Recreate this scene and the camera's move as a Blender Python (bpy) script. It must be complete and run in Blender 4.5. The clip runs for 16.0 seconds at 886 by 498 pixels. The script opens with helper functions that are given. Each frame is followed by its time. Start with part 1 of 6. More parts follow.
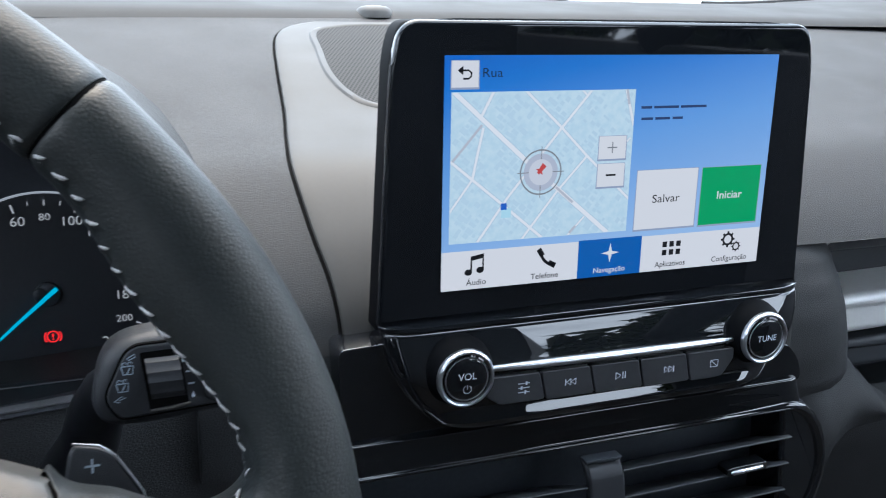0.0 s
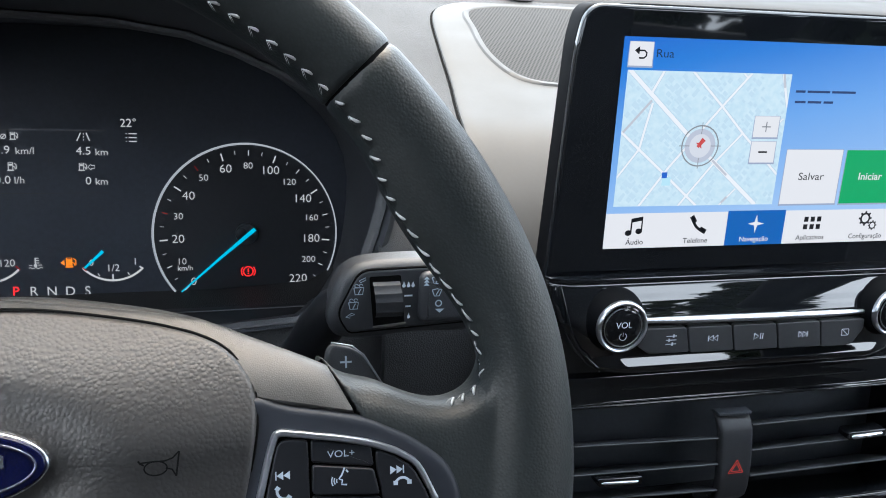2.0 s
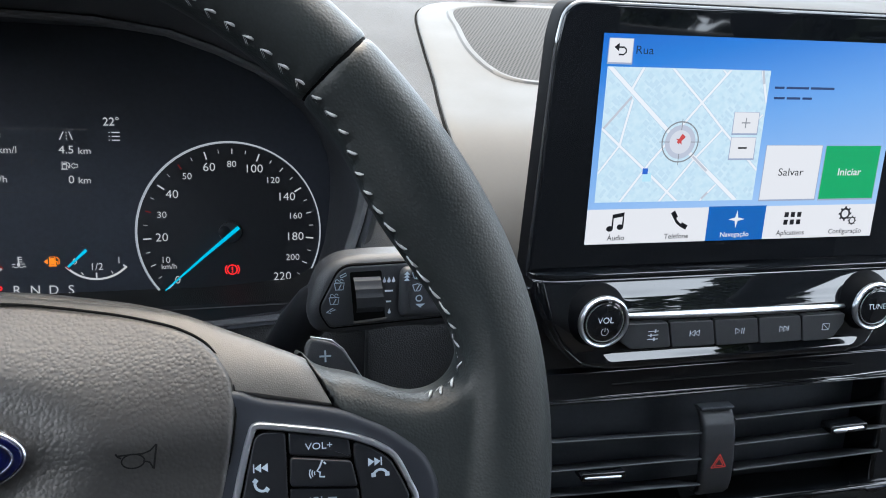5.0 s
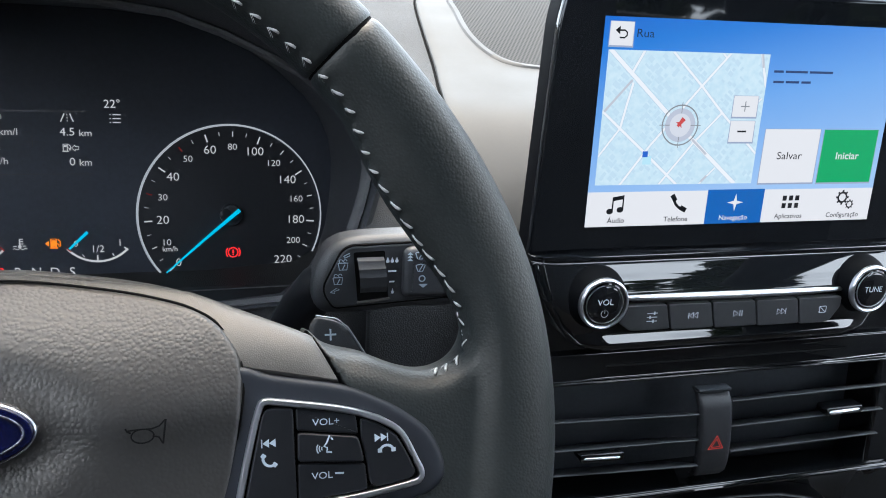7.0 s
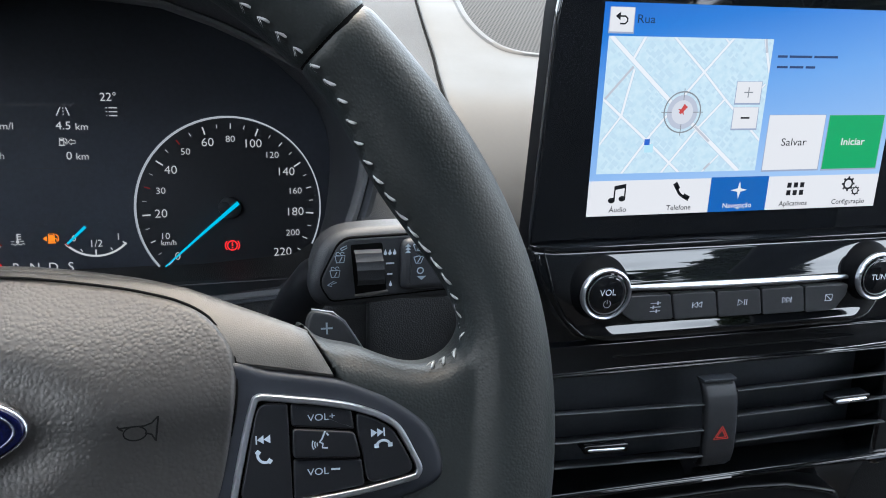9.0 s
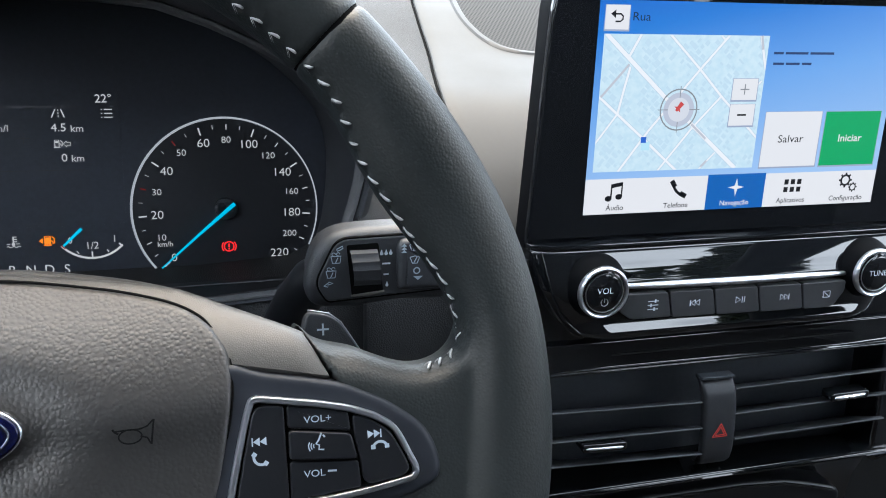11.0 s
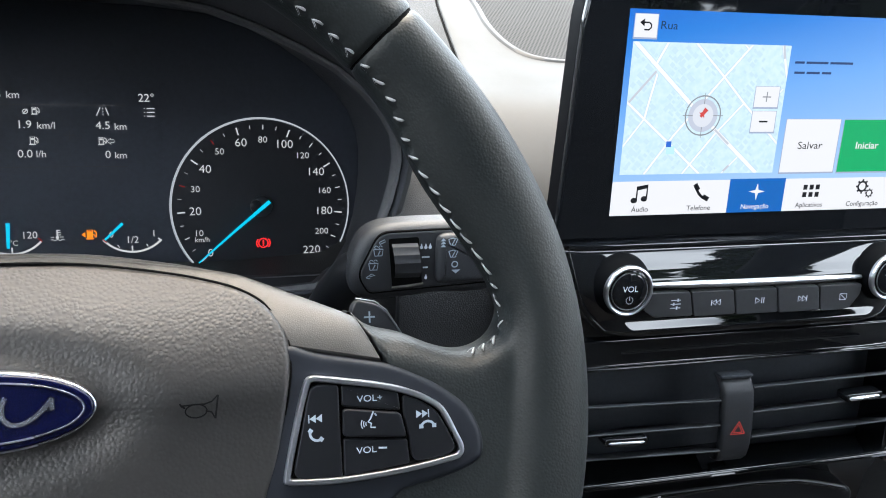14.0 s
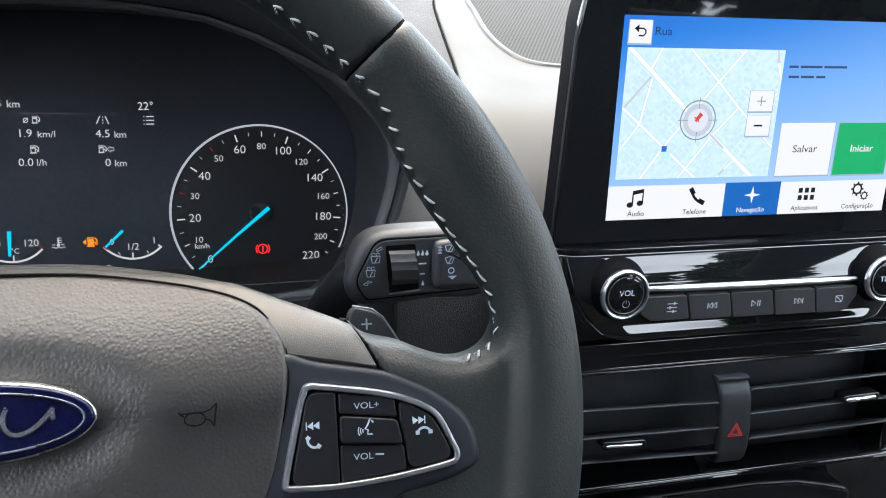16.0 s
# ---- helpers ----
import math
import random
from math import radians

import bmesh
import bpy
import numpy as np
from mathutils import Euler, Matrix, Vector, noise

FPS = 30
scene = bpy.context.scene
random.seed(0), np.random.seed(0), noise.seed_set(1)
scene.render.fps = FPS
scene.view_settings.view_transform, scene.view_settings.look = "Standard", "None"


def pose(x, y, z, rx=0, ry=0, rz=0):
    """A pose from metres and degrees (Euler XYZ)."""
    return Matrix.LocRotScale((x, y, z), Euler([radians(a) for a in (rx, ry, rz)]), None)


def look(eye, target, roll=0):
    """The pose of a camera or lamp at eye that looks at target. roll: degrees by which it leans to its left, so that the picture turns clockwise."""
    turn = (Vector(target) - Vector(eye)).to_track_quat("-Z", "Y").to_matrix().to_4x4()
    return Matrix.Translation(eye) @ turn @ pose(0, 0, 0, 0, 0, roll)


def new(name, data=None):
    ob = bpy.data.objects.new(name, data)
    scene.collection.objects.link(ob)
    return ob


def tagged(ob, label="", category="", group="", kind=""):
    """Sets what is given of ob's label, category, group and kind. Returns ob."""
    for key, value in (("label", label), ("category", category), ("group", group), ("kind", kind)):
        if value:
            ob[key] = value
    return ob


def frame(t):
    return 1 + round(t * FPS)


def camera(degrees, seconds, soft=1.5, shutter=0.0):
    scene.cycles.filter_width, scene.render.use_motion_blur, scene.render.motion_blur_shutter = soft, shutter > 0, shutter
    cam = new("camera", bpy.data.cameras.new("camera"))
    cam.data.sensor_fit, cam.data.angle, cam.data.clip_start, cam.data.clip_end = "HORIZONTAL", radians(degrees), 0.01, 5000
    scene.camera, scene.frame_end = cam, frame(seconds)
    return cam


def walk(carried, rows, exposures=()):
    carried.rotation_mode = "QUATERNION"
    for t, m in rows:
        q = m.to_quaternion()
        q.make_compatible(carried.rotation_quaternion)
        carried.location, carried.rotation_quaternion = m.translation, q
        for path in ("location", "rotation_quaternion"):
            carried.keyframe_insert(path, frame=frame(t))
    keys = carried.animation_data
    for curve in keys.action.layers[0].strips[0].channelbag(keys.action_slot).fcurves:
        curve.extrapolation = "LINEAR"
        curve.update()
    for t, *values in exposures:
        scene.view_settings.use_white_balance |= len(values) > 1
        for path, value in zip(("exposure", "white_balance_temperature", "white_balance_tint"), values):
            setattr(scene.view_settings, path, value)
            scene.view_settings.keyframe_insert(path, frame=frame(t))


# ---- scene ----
# The camera and its way.
cam = camera(53.01, 16.0, soft=1.0, shutter=0.2)
PATH = [
    (0, -0.1345, -0.3535, 1.1368, 69.132, -3.051, -20.236),
    (0.5, -0.1754, -0.3874, 1.1436, 69.153, -3.860, -18.241),
    (1, -0.1874, -0.3888, 1.1368, 68.607, -4.126, -16.348),
    (1.5, -0.1958, -0.3893, 1.1372, 68.157, -4.076, -15.122),
    (2, -0.1961, -0.3882, 1.1382, 67.831, -4.395, -14.776),
    (2.5, -0.1952, -0.3815, 1.1373, 67.591, -4.193, -14.650),
    (3, -0.1921, -0.3825, 1.1392, 67.695, -3.748, -14.673),
    (3.5, -0.1929, -0.3861, 1.1384, 67.952, -3.687, -14.873),
    (4, -0.1904, -0.3933, 1.1419, 68.197, -3.797, -15.117),
    (4.5, -0.1909, -0.3920, 1.1390, 68.157, -4.119, -15.190),
    (7, -0.1966, -0.3947, 1.1339, 67.361, -4.566, -15.726),
    (7.5, -0.1970, -0.3927, 1.1337, 67.179, -4.598, -15.596),
    (8, -0.1956, -0.3910, 1.1302, 66.897, -4.570, -15.601),
    (8.5, -0.1948, -0.3931, 1.1340, 66.747, -4.154, -15.530),
    (9, -0.1917, -0.3912, 1.1327, 66.718, -3.873, -15.510),
    (11.5, -0.1894, -0.3901, 1.1329, 66.588, -3.376, -15.815),
    (12, -0.1857, -0.3882, 1.1290, 66.355, -3.278, -15.872),
    (12.5, -0.1912, -0.3892, 1.1309, 66.382, -3.599, -15.561),
    (13, -0.2065, -0.3971, 1.1350, 66.919, -4.111, -14.946),
    (13.5, -0.2111, -0.4068, 1.1343, 67.456, -4.293, -14.956),
    (14, -0.2089, -0.4034, 1.1323, 67.259, -4.152, -15.239),
    (14.5, -0.2066, -0.4032, 1.1314, 66.952, -3.946, -15.394),
    (15, -0.2056, -0.4037, 1.1335, 66.954, -3.825, -15.461),
    (15.5, -0.2061, -0.4058, 1.1335, 67.165, -3.758, -15.469),
    (16, -0.2074, -0.4061, 1.1363, 67.273, -3.752, -15.248),
]
walk(cam, [(t, pose(x, y, z, rx, ry, rz)) for t, x, y, z, rx, ry, rz in PATH],
     exposures=[(0.0, 0.82, 6000, 10), (0.5, 0.96, 6150, 10), (1.0, 1.15, 6350, 10), (12.5, 1.15, 6350, 10), (13.2, 1.38, 6500, 10), (16.0, 1.38, 6500, 10)])

# World: a bright, thinly clouded sky, and one soft sun.
SUN_UP, SUN_TURN = 63.0, 8.0
world = bpy.data.worlds.new("sky")
scene.world = world
world.use_nodes = True
wn, wl = world.node_tree.nodes, world.node_tree.links
wn.clear()
w_out, w_bg = wn.new("ShaderNodeOutputWorld"), wn.new("ShaderNodeBackground")
w_sky = wn.new("ShaderNodeTexSky")
w_sky.sky_type, w_sky.sun_disc = "NISHITA", False
w_sky.sun_elevation, w_sky.sun_rotation = radians(SUN_UP), radians(SUN_TURN)
w_co, w_map = wn.new("ShaderNodeTexCoord"), wn.new("ShaderNodeMapping")
w_map.inputs["Scale"].default_value = (1.0, 1.0, 2.6)
w_noise, w_ramp = wn.new("ShaderNodeTexNoise"), wn.new("ShaderNodeValToRGB")
w_noise.inputs["Scale"].default_value, w_noise.inputs["Detail"].default_value = 2.6, 7.0
w_ramp.color_ramp.elements[0].position, w_ramp.color_ramp.elements[1].position = 0.31, 0.58
w_mix = wn.new("ShaderNodeMix")
w_mix.data_type = "RGBA"
w_mix.inputs["B"].default_value = (25.3, 28.1, 31.2, 1)
wl.new(w_co.outputs["Generated"], w_map.inputs["Vector"])
wl.new(w_map.outputs["Vector"], w_noise.inputs["Vector"])
wl.new(w_noise.outputs["Fac"], w_ramp.inputs["Fac"])
wl.new(w_ramp.outputs["Color"], w_mix.inputs["Factor"])
wl.new(w_sky.outputs["Color"], w_mix.inputs["A"])
wl.new(w_mix.outputs["Result"], w_bg.inputs["Color"])
w_bg.inputs["Strength"].default_value = 0.15
wl.new(w_bg.outputs["Background"], w_out.inputs["Surface"])

sun = new("sun", bpy.data.lights.new("sun", "SUN"))
sun.data.energy, sun.data.angle, sun.data.color = 2.1, radians(45), (1.0, 0.8, 0.59)
s_way = Vector((math.sin(radians(SUN_TURN)) * math.cos(radians(SUN_UP)), math.cos(radians(SUN_TURN)) * math.cos(radians(SUN_UP)), math.sin(radians(SUN_UP))))
sun.matrix_world = look(s_way * 20, (0, 0, 0))

# Frames of reference, in millimetres of the car: x right, y ahead, z up from the display's upper left corner.
MM = 0.001
CAR = pose(0, 0, 1.08, -6.0)


def seat(x, y, z, lean=0.0, turn=0.0):
    """A frame that faces the driver: u right, v up, n towards the driver; lean: degrees by which its top goes ahead."""
    return CAR @ Matrix.Translation((x * MM, y * MM, z * MM)) @ pose(0, 0, 0, 90 - lean, 0, 0) @ pose(0, 0, 0, 0, turn, 0)


FACE = seat(0, 0, 0)
WHEEL = seat(-272, -137.5, -128.8, 18.26)
DIAL = seat(-170, 107.6, -122.8, 7.69)


# ---- materials ----
GLOW = 0.455  # brightness of lit displays


def socket(node, name, value):
    node.inputs[name].default_value = value


def material(name, base, rough=0.5, metal=0.0, vary=0.12, grain=None, coat=0.0, spec=0.5, stain=3.0, fine=0.0, rough_vary=0.1, wrinkle=None, pebble=False, tint=None):
    """A painted, moulded or leather surface: base colour with two scales of variation, grain = (cells per metre, depth in metres)."""
    m = bpy.data.materials.new(name)
    m.use_nodes = True
    nodes, links = m.node_tree.nodes, m.node_tree.links
    b = nodes["Principled BSDF"]
    socket(b, "Roughness", rough), socket(b, "Metallic", metal), socket(b, "Specular IOR Level", spec)
    if coat:
        socket(b, "Coat Weight", coat), socket(b, "Coat Roughness", 0.012), socket(b, "Coat IOR", 1.4)
    # A warm tint puts the sun's colour into the surface's own highlights.
    if tint:
        socket(b, "Specular Tint", (*tint, 1))
    co = nodes.new("ShaderNodeTexCoord")
    big, small = nodes.new("ShaderNodeTexNoise"), nodes.new("ShaderNodeTexNoise")
    socket(big, "Scale", stain * 6), socket(big, "Detail", 3.0)
    socket(small, "Scale", 420.0), socket(small, "Detail", 2.0)
    links.new(co.outputs["Object"], big.inputs["Vector"])
    links.new(co.outputs["Object"], small.inputs["Vector"])
    add = nodes.new("ShaderNodeMath")
    add.operation = "MULTIPLY_ADD"
    socket(add, 1, 0.6)
    links.new(small.outputs["Fac"], add.inputs[0])
    links.new(big.outputs["Fac"], add.inputs[2])
    ramp = nodes.new("ShaderNodeValToRGB")
    ramp.color_ramp.elements[0].position, ramp.color_ramp.elements[1].position = 0.45, 1.15
    ramp.color_ramp.elements[0].color = (*[c * (1 - vary) for c in base], 1)
    ramp.color_ramp.elements[1].color = (*[min(1, c * (1 + vary)) for c in base], 1)
    links.new(add.outputs[0], ramp.inputs["Fac"])
    links.new(ramp.outputs["Color"], b.inputs["Base Color"])
    rr = nodes.new("ShaderNodeMapRange")
    socket(rr, "From Min", 0.3), socket(rr, "From Max", 0.7)
    socket(rr, "To Min", max(0.02, rough * (1 - rough_vary))), socket(rr, "To Max", min(1, rough * (1 + rough_vary)))
    links.new(big.outputs["Fac"], rr.inputs["Value"])
    links.new(rr.outputs["Result"], b.inputs["Roughness"])
    if grain:
        cells = nodes.new("ShaderNodeTexVoronoi")
        cells.feature = "F1" if pebble else "DISTANCE_TO_EDGE"
        socket(cells, "Scale", grain[0]), socket(cells, "Randomness", 0.95)
        warp = nodes.new("ShaderNodeTexNoise")
        socket(warp, "Scale", grain[0] * 0.5), socket(warp, "Detail", 2.0)
        mixv = nodes.new("ShaderNodeMix")
        mixv.data_type = "RGBA"
        mixv.blend_type = "LINEAR_LIGHT"
        socket(mixv, "Factor", 0.22 / grain[0])
        links.new(co.outputs["Object"], warp.inputs["Vector"])
        links.new(co.outputs["Object"], mixv.inputs["A"])
        links.new(warp.outputs["Color"], mixv.inputs["B"])
        links.new(mixv.outputs["Result"], cells.inputs["Vector"])
        up = nodes.new("ShaderNodeMapRange")
        up.interpolation_type = "SMOOTHSTEP"
        socket(up, "From Min", 0.0), socket(up, "From Max", 0.85 if pebble else 0.34)
        socket(up, "To Min", 1.0 if pebble else 0.0), socket(up, "To Max", 0.0 if pebble else 1.0)
        links.new(cells.outputs["Distance"], up.inputs["Value"])
        # Shade in the grain's valleys, put into the base colour.
        grain_shade = nodes.new("ShaderNodeMapRange")
        socket(grain_shade, "To Min", 0.84), socket(grain_shade, "To Max", 1.0)
        links.new(up.outputs["Result"], grain_shade.inputs["Value"])
        tone = nodes.new("ShaderNodeVectorMath")
        tone.operation = "SCALE"
        links.new(ramp.outputs["Color"], tone.inputs[0])
        links.new(grain_shade.outputs["Result"], tone.inputs["Scale"])
        links.new(tone.outputs["Vector"], b.inputs["Base Color"])
        bump = nodes.new("ShaderNodeBump")
        socket(bump, "Strength", 0.75), socket(bump, "Distance", grain[1])
        links.new(up.outputs["Result"], bump.inputs["Height"])
        links.new(bump.outputs["Normal"], b.inputs["Normal"])
        if wrinkle:
            fold, over = nodes.new("ShaderNodeTexNoise"), nodes.new("ShaderNodeBump")
            socket(fold, "Scale", wrinkle[0]), socket(fold, "Detail", 4.0), socket(fold, "Distortion", 1.2)
            socket(over, "Strength", 0.6), socket(over, "Distance", wrinkle[1])
            links.new(co.outputs["Object"], fold.inputs["Vector"])
            links.new(fold.outputs["Fac"], over.inputs["Height"])
            links.new(over.outputs["Normal"], bump.inputs["Normal"])
    elif fine:
        bump = nodes.new("ShaderNodeBump")
        socket(bump, "Strength", 0.5), socket(bump, "Distance", fine)
        links.new(small.outputs["Fac"], bump.inputs["Height"])
        links.new(bump.outputs["Normal"], b.inputs["Normal"])
    return m


def glowing(name, colour, strength=1.0):
    """A glowing surface: lit displays, lamps and the dial ring's shine."""
    strength *= GLOW
    m = bpy.data.materials.new(name)
    m.use_nodes = True
    b = m.node_tree.nodes["Principled BSDF"]
    socket(b, "Base Color", (0.01, 0.01, 0.01, 1)), socket(b, "Roughness", 0.35), socket(b, "Specular IOR Level", 0.2)
    socket(b, "Emission Color", (*colour, 1)), socket(b, "Emission Strength", strength)
    return m


LEATHER = material("black_leather", (0.0086, 0.0122, 0.0138), 0.5, grain=(950, 0.00009), wrinkle=(230, 0.00013), spec=0.4, tint=(1.0, 0.92, 0.83), vary=0.2, rough_vary=0.15, pebble=True)
PAD = material("pebbled_plastic", (0.0142, 0.0145, 0.0152), 0.44, grain=(740, 0.00013), spec=0.8, tint=(1.0, 0.93, 0.86), vary=0.15, pebble=True)
COVER = material("smooth_satin_plastic", (0.058, 0.055, 0.0515), 0.45, grain=(1500, 0.00004), spec=0.72, tint=(1.0, 0.92, 0.84), vary=0.12)
SATIN = material("dark_satin_plastic", (0.0135, 0.0155, 0.0205), 0.45, fine=0.00004, spec=0.3)
STALK = material("dark_stalk_plastic", (0.021, 0.0228, 0.0265), 0.5, grain=(1500, 0.00005), vary=0.12)
KNOB = material("black_knob_plastic", (0.0022, 0.0025, 0.0033), 0.6, fine=0.00003, spec=0.05)
# Silver whose near-white base stands in for reflected sky.
STRIP = material("silver_with_sky_white", (0.78, 0.77, 0.75), 0.4, 0.15, vary=0.04)
BUTTON = material("black_rubbery_plastic", (0.0062, 0.0068, 0.0085), 0.36, fine=0.00004, spec=0.33)
KEY = material("dark_grey_key_plastic", (0.026, 0.027, 0.0295), 0.45, spec=0.45, fine=0.00004)
CHROME = material("satin_chrome", (0.68, 0.7, 0.74), 0.28, 1.0, vary=0.06)
SENSOR = material("pale_grey_plastic", (0.075, 0.072, 0.068), 0.5, vary=0.05, spec=0.2, fine=0.00003)
CHROME_DARK = material("darker_chrome", (0.45, 0.46, 0.48), 0.3, 1.0, vary=0.08)
PIANO = material("piano_black", (0.0038, 0.0044, 0.0054), 0.02, spec=0.3, coat=1.0, vary=0.3, rough_vary=0.3)
GLASS_BLACK = material("black_display_glass", (0.0045, 0.0052, 0.0066), 0.03, spec=0.45, vary=0.2)
VENT = material("black_vent_plastic", (0.036, 0.041, 0.048), 0.6, vary=0.2, fine=0.00004, spec=0.3)
SLAT = material("black_slat_plastic", (0.026, 0.0285, 0.0325), 0.5, vary=0.2, fine=0.00003, spec=0.45)
DASH = material("grey_soft_dash", (0.042, 0.0426, 0.0436), 0.6, grain=(1000, 0.00012), vary=0.07, spec=0.12)
SILVER = material("warm_silver_paint", (0.045, 0.0438, 0.0418), 0.5, vary=0.05, fine=0.00002, spec=0.17)
GREY_TRIM = material("grey_trim", (0.045, 0.045, 0.045), 0.6, vary=0.06, spec=0.06)
HOOD = material("black_hood_plastic", (0.034, 0.037, 0.044), 0.6, grain=(1400, 0.0001), vary=0.2)
HOOD_EDGE = material("dark_grey_hood_edge", (0.11, 0.11, 0.115), 0.5, grain=(1400, 0.00006))
# The hood's plastic in a paler colour, standing in for light under the brow.
HOOD_LIT = material("hood_plastic_lit", (0.06, 0.063, 0.07), 0.7, grain=(1400, 0.0001), vary=0.12)
DIAL_FACE = material("black_dial_face", (0.016, 0.018, 0.023), 0.5, vary=0.15)
LEDGE = material("black_ledge_plastic", (0.013, 0.0135, 0.016), 0.5, vary=0.15)
LOWER = material("black_grained_dash", (0.012, 0.0128, 0.0145), 0.5, grain=(800, 0.00018), vary=0.2)
DARK = material("dark_cloth_lining", (0.016, 0.016, 0.017), 0.9, vary=0.2)
DOOR = material("grey_door_cloth", (0.1, 0.1, 0.103), 0.8, vary=0.1)
LINER = material("grey_headliner", (0.21, 0.217, 0.227), 0.9, vary=0.06)
THREAD = material("grey_white_thread", (0.37, 0.36, 0.35), 0.6, vary=0.2)
SEAM = material("dark_seam", (0.004, 0.004, 0.004), 0.9, spec=0.03)
# Black lifted towards blue: the cover glass's haze is put into this colour.
MASK = material("cluster_mask_hazed", (0.028, 0.034, 0.047), 0.5, vary=0.2)
HORN = material("horn_relief_shade", (0.007, 0.007, 0.007), 0.6, spec=0.1)
PRINT_COOL = material("pale_blue_print", (0.34, 0.4, 0.46), 0.5, vary=0.04)
PRINT = material("pale_print", (0.62, 0.66, 0.72), 0.5, vary=0.05)
PRINT_DIM = material("dim_grey_print", (0.33, 0.34, 0.36), 0.5, vary=0.05)
BLUE = material("deep_blue_enamel", (0.001, 0.0019, 0.02), 0.25, coat=0.35, spec=0.3, vary=0.1)
RED_PRINT = material("red_print", (0.6, 0.05, 0.04), 0.5, vary=0.1)
GROUND = material("asphalt_ground", (0.06, 0.06, 0.06), 0.9, stain=0.2)
LEAF = material("tree_foliage", (0.018, 0.027, 0.012), 0.8, vary=0.4, spec=0.1)
BODY = material("white_car_paint", (0.72, 0.73, 0.74), 0.3, coat=1.0, vary=0.03)
RUBBER = material("black_rubber", (0.015, 0.015, 0.015), 0.7)

G_WHITE = glowing("display_white", (0.86, 0.88, 0.93), 0.9)
G_CLUSTER = glowing("cluster_white", (0.75, 0.78, 0.82), 0.7)
# The silver dial ring is no lamp; this glow stands in for its shine.
G_RING = glowing("ring_shine", (0.62, 0.68, 0.76), 0.6)
G_DIM = glowing("cluster_dim_line", (0.2, 0.2, 0.22), 0.5)
G_CYAN = glowing("needle_cyan", (0.0, 0.52, 0.75), 1.0)
G_RED = glowing("warning_red", (0.95, 0.025, 0.03), 1.7)
G_REDDIM = glowing("tick_red", (0.5, 0.03, 0.03), 0.6)
G_AMBER = glowing("warning_amber", (0.95, 0.24, 0.015), 1.2)
G_BLACK = glowing("display_ink", (0.003, 0.004, 0.008), 0.5)
G_INK = glowing("display_navy_ink", (0.008, 0.016, 0.05), 1.0)
G_BAR = glowing("display_bar_ink", (0.02, 0.05, 0.16), 1.0)
G_GREEN = glowing("display_green", (0.0, 0.38, 0.125), 1.0)
G_NAV = glowing("display_blue", (0.0, 0.115, 0.47), 1.0)
G_ROAD = glowing("map_road", (0.88, 0.92, 0.98), 0.95)
G_BLOCK = glowing("map_block", (0.55, 0.735, 0.87), 1.0)
G_KERB = glowing("map_road_edge", (0.47, 0.64, 0.78), 1.0)
G_GREYINK = glowing("display_grey_ink", (0.25, 0.27, 0.3), 1.0)
G_MAPTEXT = glowing("map_lettering", (0.53, 0.56, 0.63), 1.0)
G_SHADE = glowing("button_shade", (0.33, 0.4, 0.55), 1.0)


def display_picture(name, stops, across=(0.0, 1.0), mottled=0.0):
    """The backdrop that the lit display shows: a run of colours up the object's own box."""
    m = bpy.data.materials.new(name)
    m.use_nodes = True
    nodes, links = m.node_tree.nodes, m.node_tree.links
    b = nodes["Principled BSDF"]
    socket(b, "Base Color", (0.01, 0.01, 0.01, 1)), socket(b, "Roughness", 0.3)
    co, sep, ramp = nodes.new("ShaderNodeTexCoord"), nodes.new("ShaderNodeSeparateXYZ"), nodes.new("ShaderNodeValToRGB")
    links.new(co.outputs["Generated"], sep.inputs["Vector"])
    mixed = nodes.new("ShaderNodeMath")
    mixed.operation = "MULTIPLY_ADD"
    socket(mixed, 1, across[0])
    links.new(sep.outputs["X"], mixed.inputs[0])
    links.new(sep.outputs["Y"], mixed.inputs[2])
    source = mixed.outputs[0]
    if mottled:
        noise_node = nodes.new("ShaderNodeTexNoise")
        socket(noise_node, "Scale", 300.0), socket(noise_node, "Detail", 3.0)
        links.new(co.outputs["Object"], noise_node.inputs["Vector"])
        source = noise_node.outputs["Fac"]
    links.new(source, ramp.inputs["Fac"])
    while len(ramp.color_ramp.elements) < len(stops):
        ramp.color_ramp.elements.new(0.5)
    for e, (at, colour) in zip(ramp.color_ramp.elements, stops):
        e.position, e.color = at, (*colour, 1)
    links.new(ramp.outputs["Color"], b.inputs["Emission Color"])
    socket(b, "Emission Strength", GLOW)
    return m


G_BACK = display_picture("display_blue_fade", [(0.0, (0.34, 0.55, 0.87)), (0.5, (0.145, 0.375, 0.81)), (0.85, (0.009, 0.19, 0.68)), (1.0, (0.003, 0.135, 0.61))], (-0.28, 1))
G_MAP = display_picture("map_ground", [(0.35, (0.53, 0.73, 0.86)), (0.65, (0.62, 0.80, 0.90))], mottled=1.0)


# ---- mesh helpers ----
def thing(name, label, category, frame_m, group="", kind=""):
    ob = new(name)
    ob.empty_display_size = 0.02
    ob.matrix_world = frame_m
    return tagged(ob, label, category, group, kind)


def part(name, bm, mat, parent, label="", smooth=True, angle=40, scale=MM):
    me = bpy.data.meshes.new(name)
    if scale != 1:
        bmesh.ops.scale(bm, vec=(scale,) * 3, verts=bm.verts)
    bm.to_mesh(me)
    bm.free()
    me.materials.append(mat)
    if smooth:
        me.shade_smooth()
        me.set_sharp_from_angle(angle=radians(angle))
    ob = new(name, me)
    if parent is not None:
        ob.parent = parent
    return tagged(ob, label)


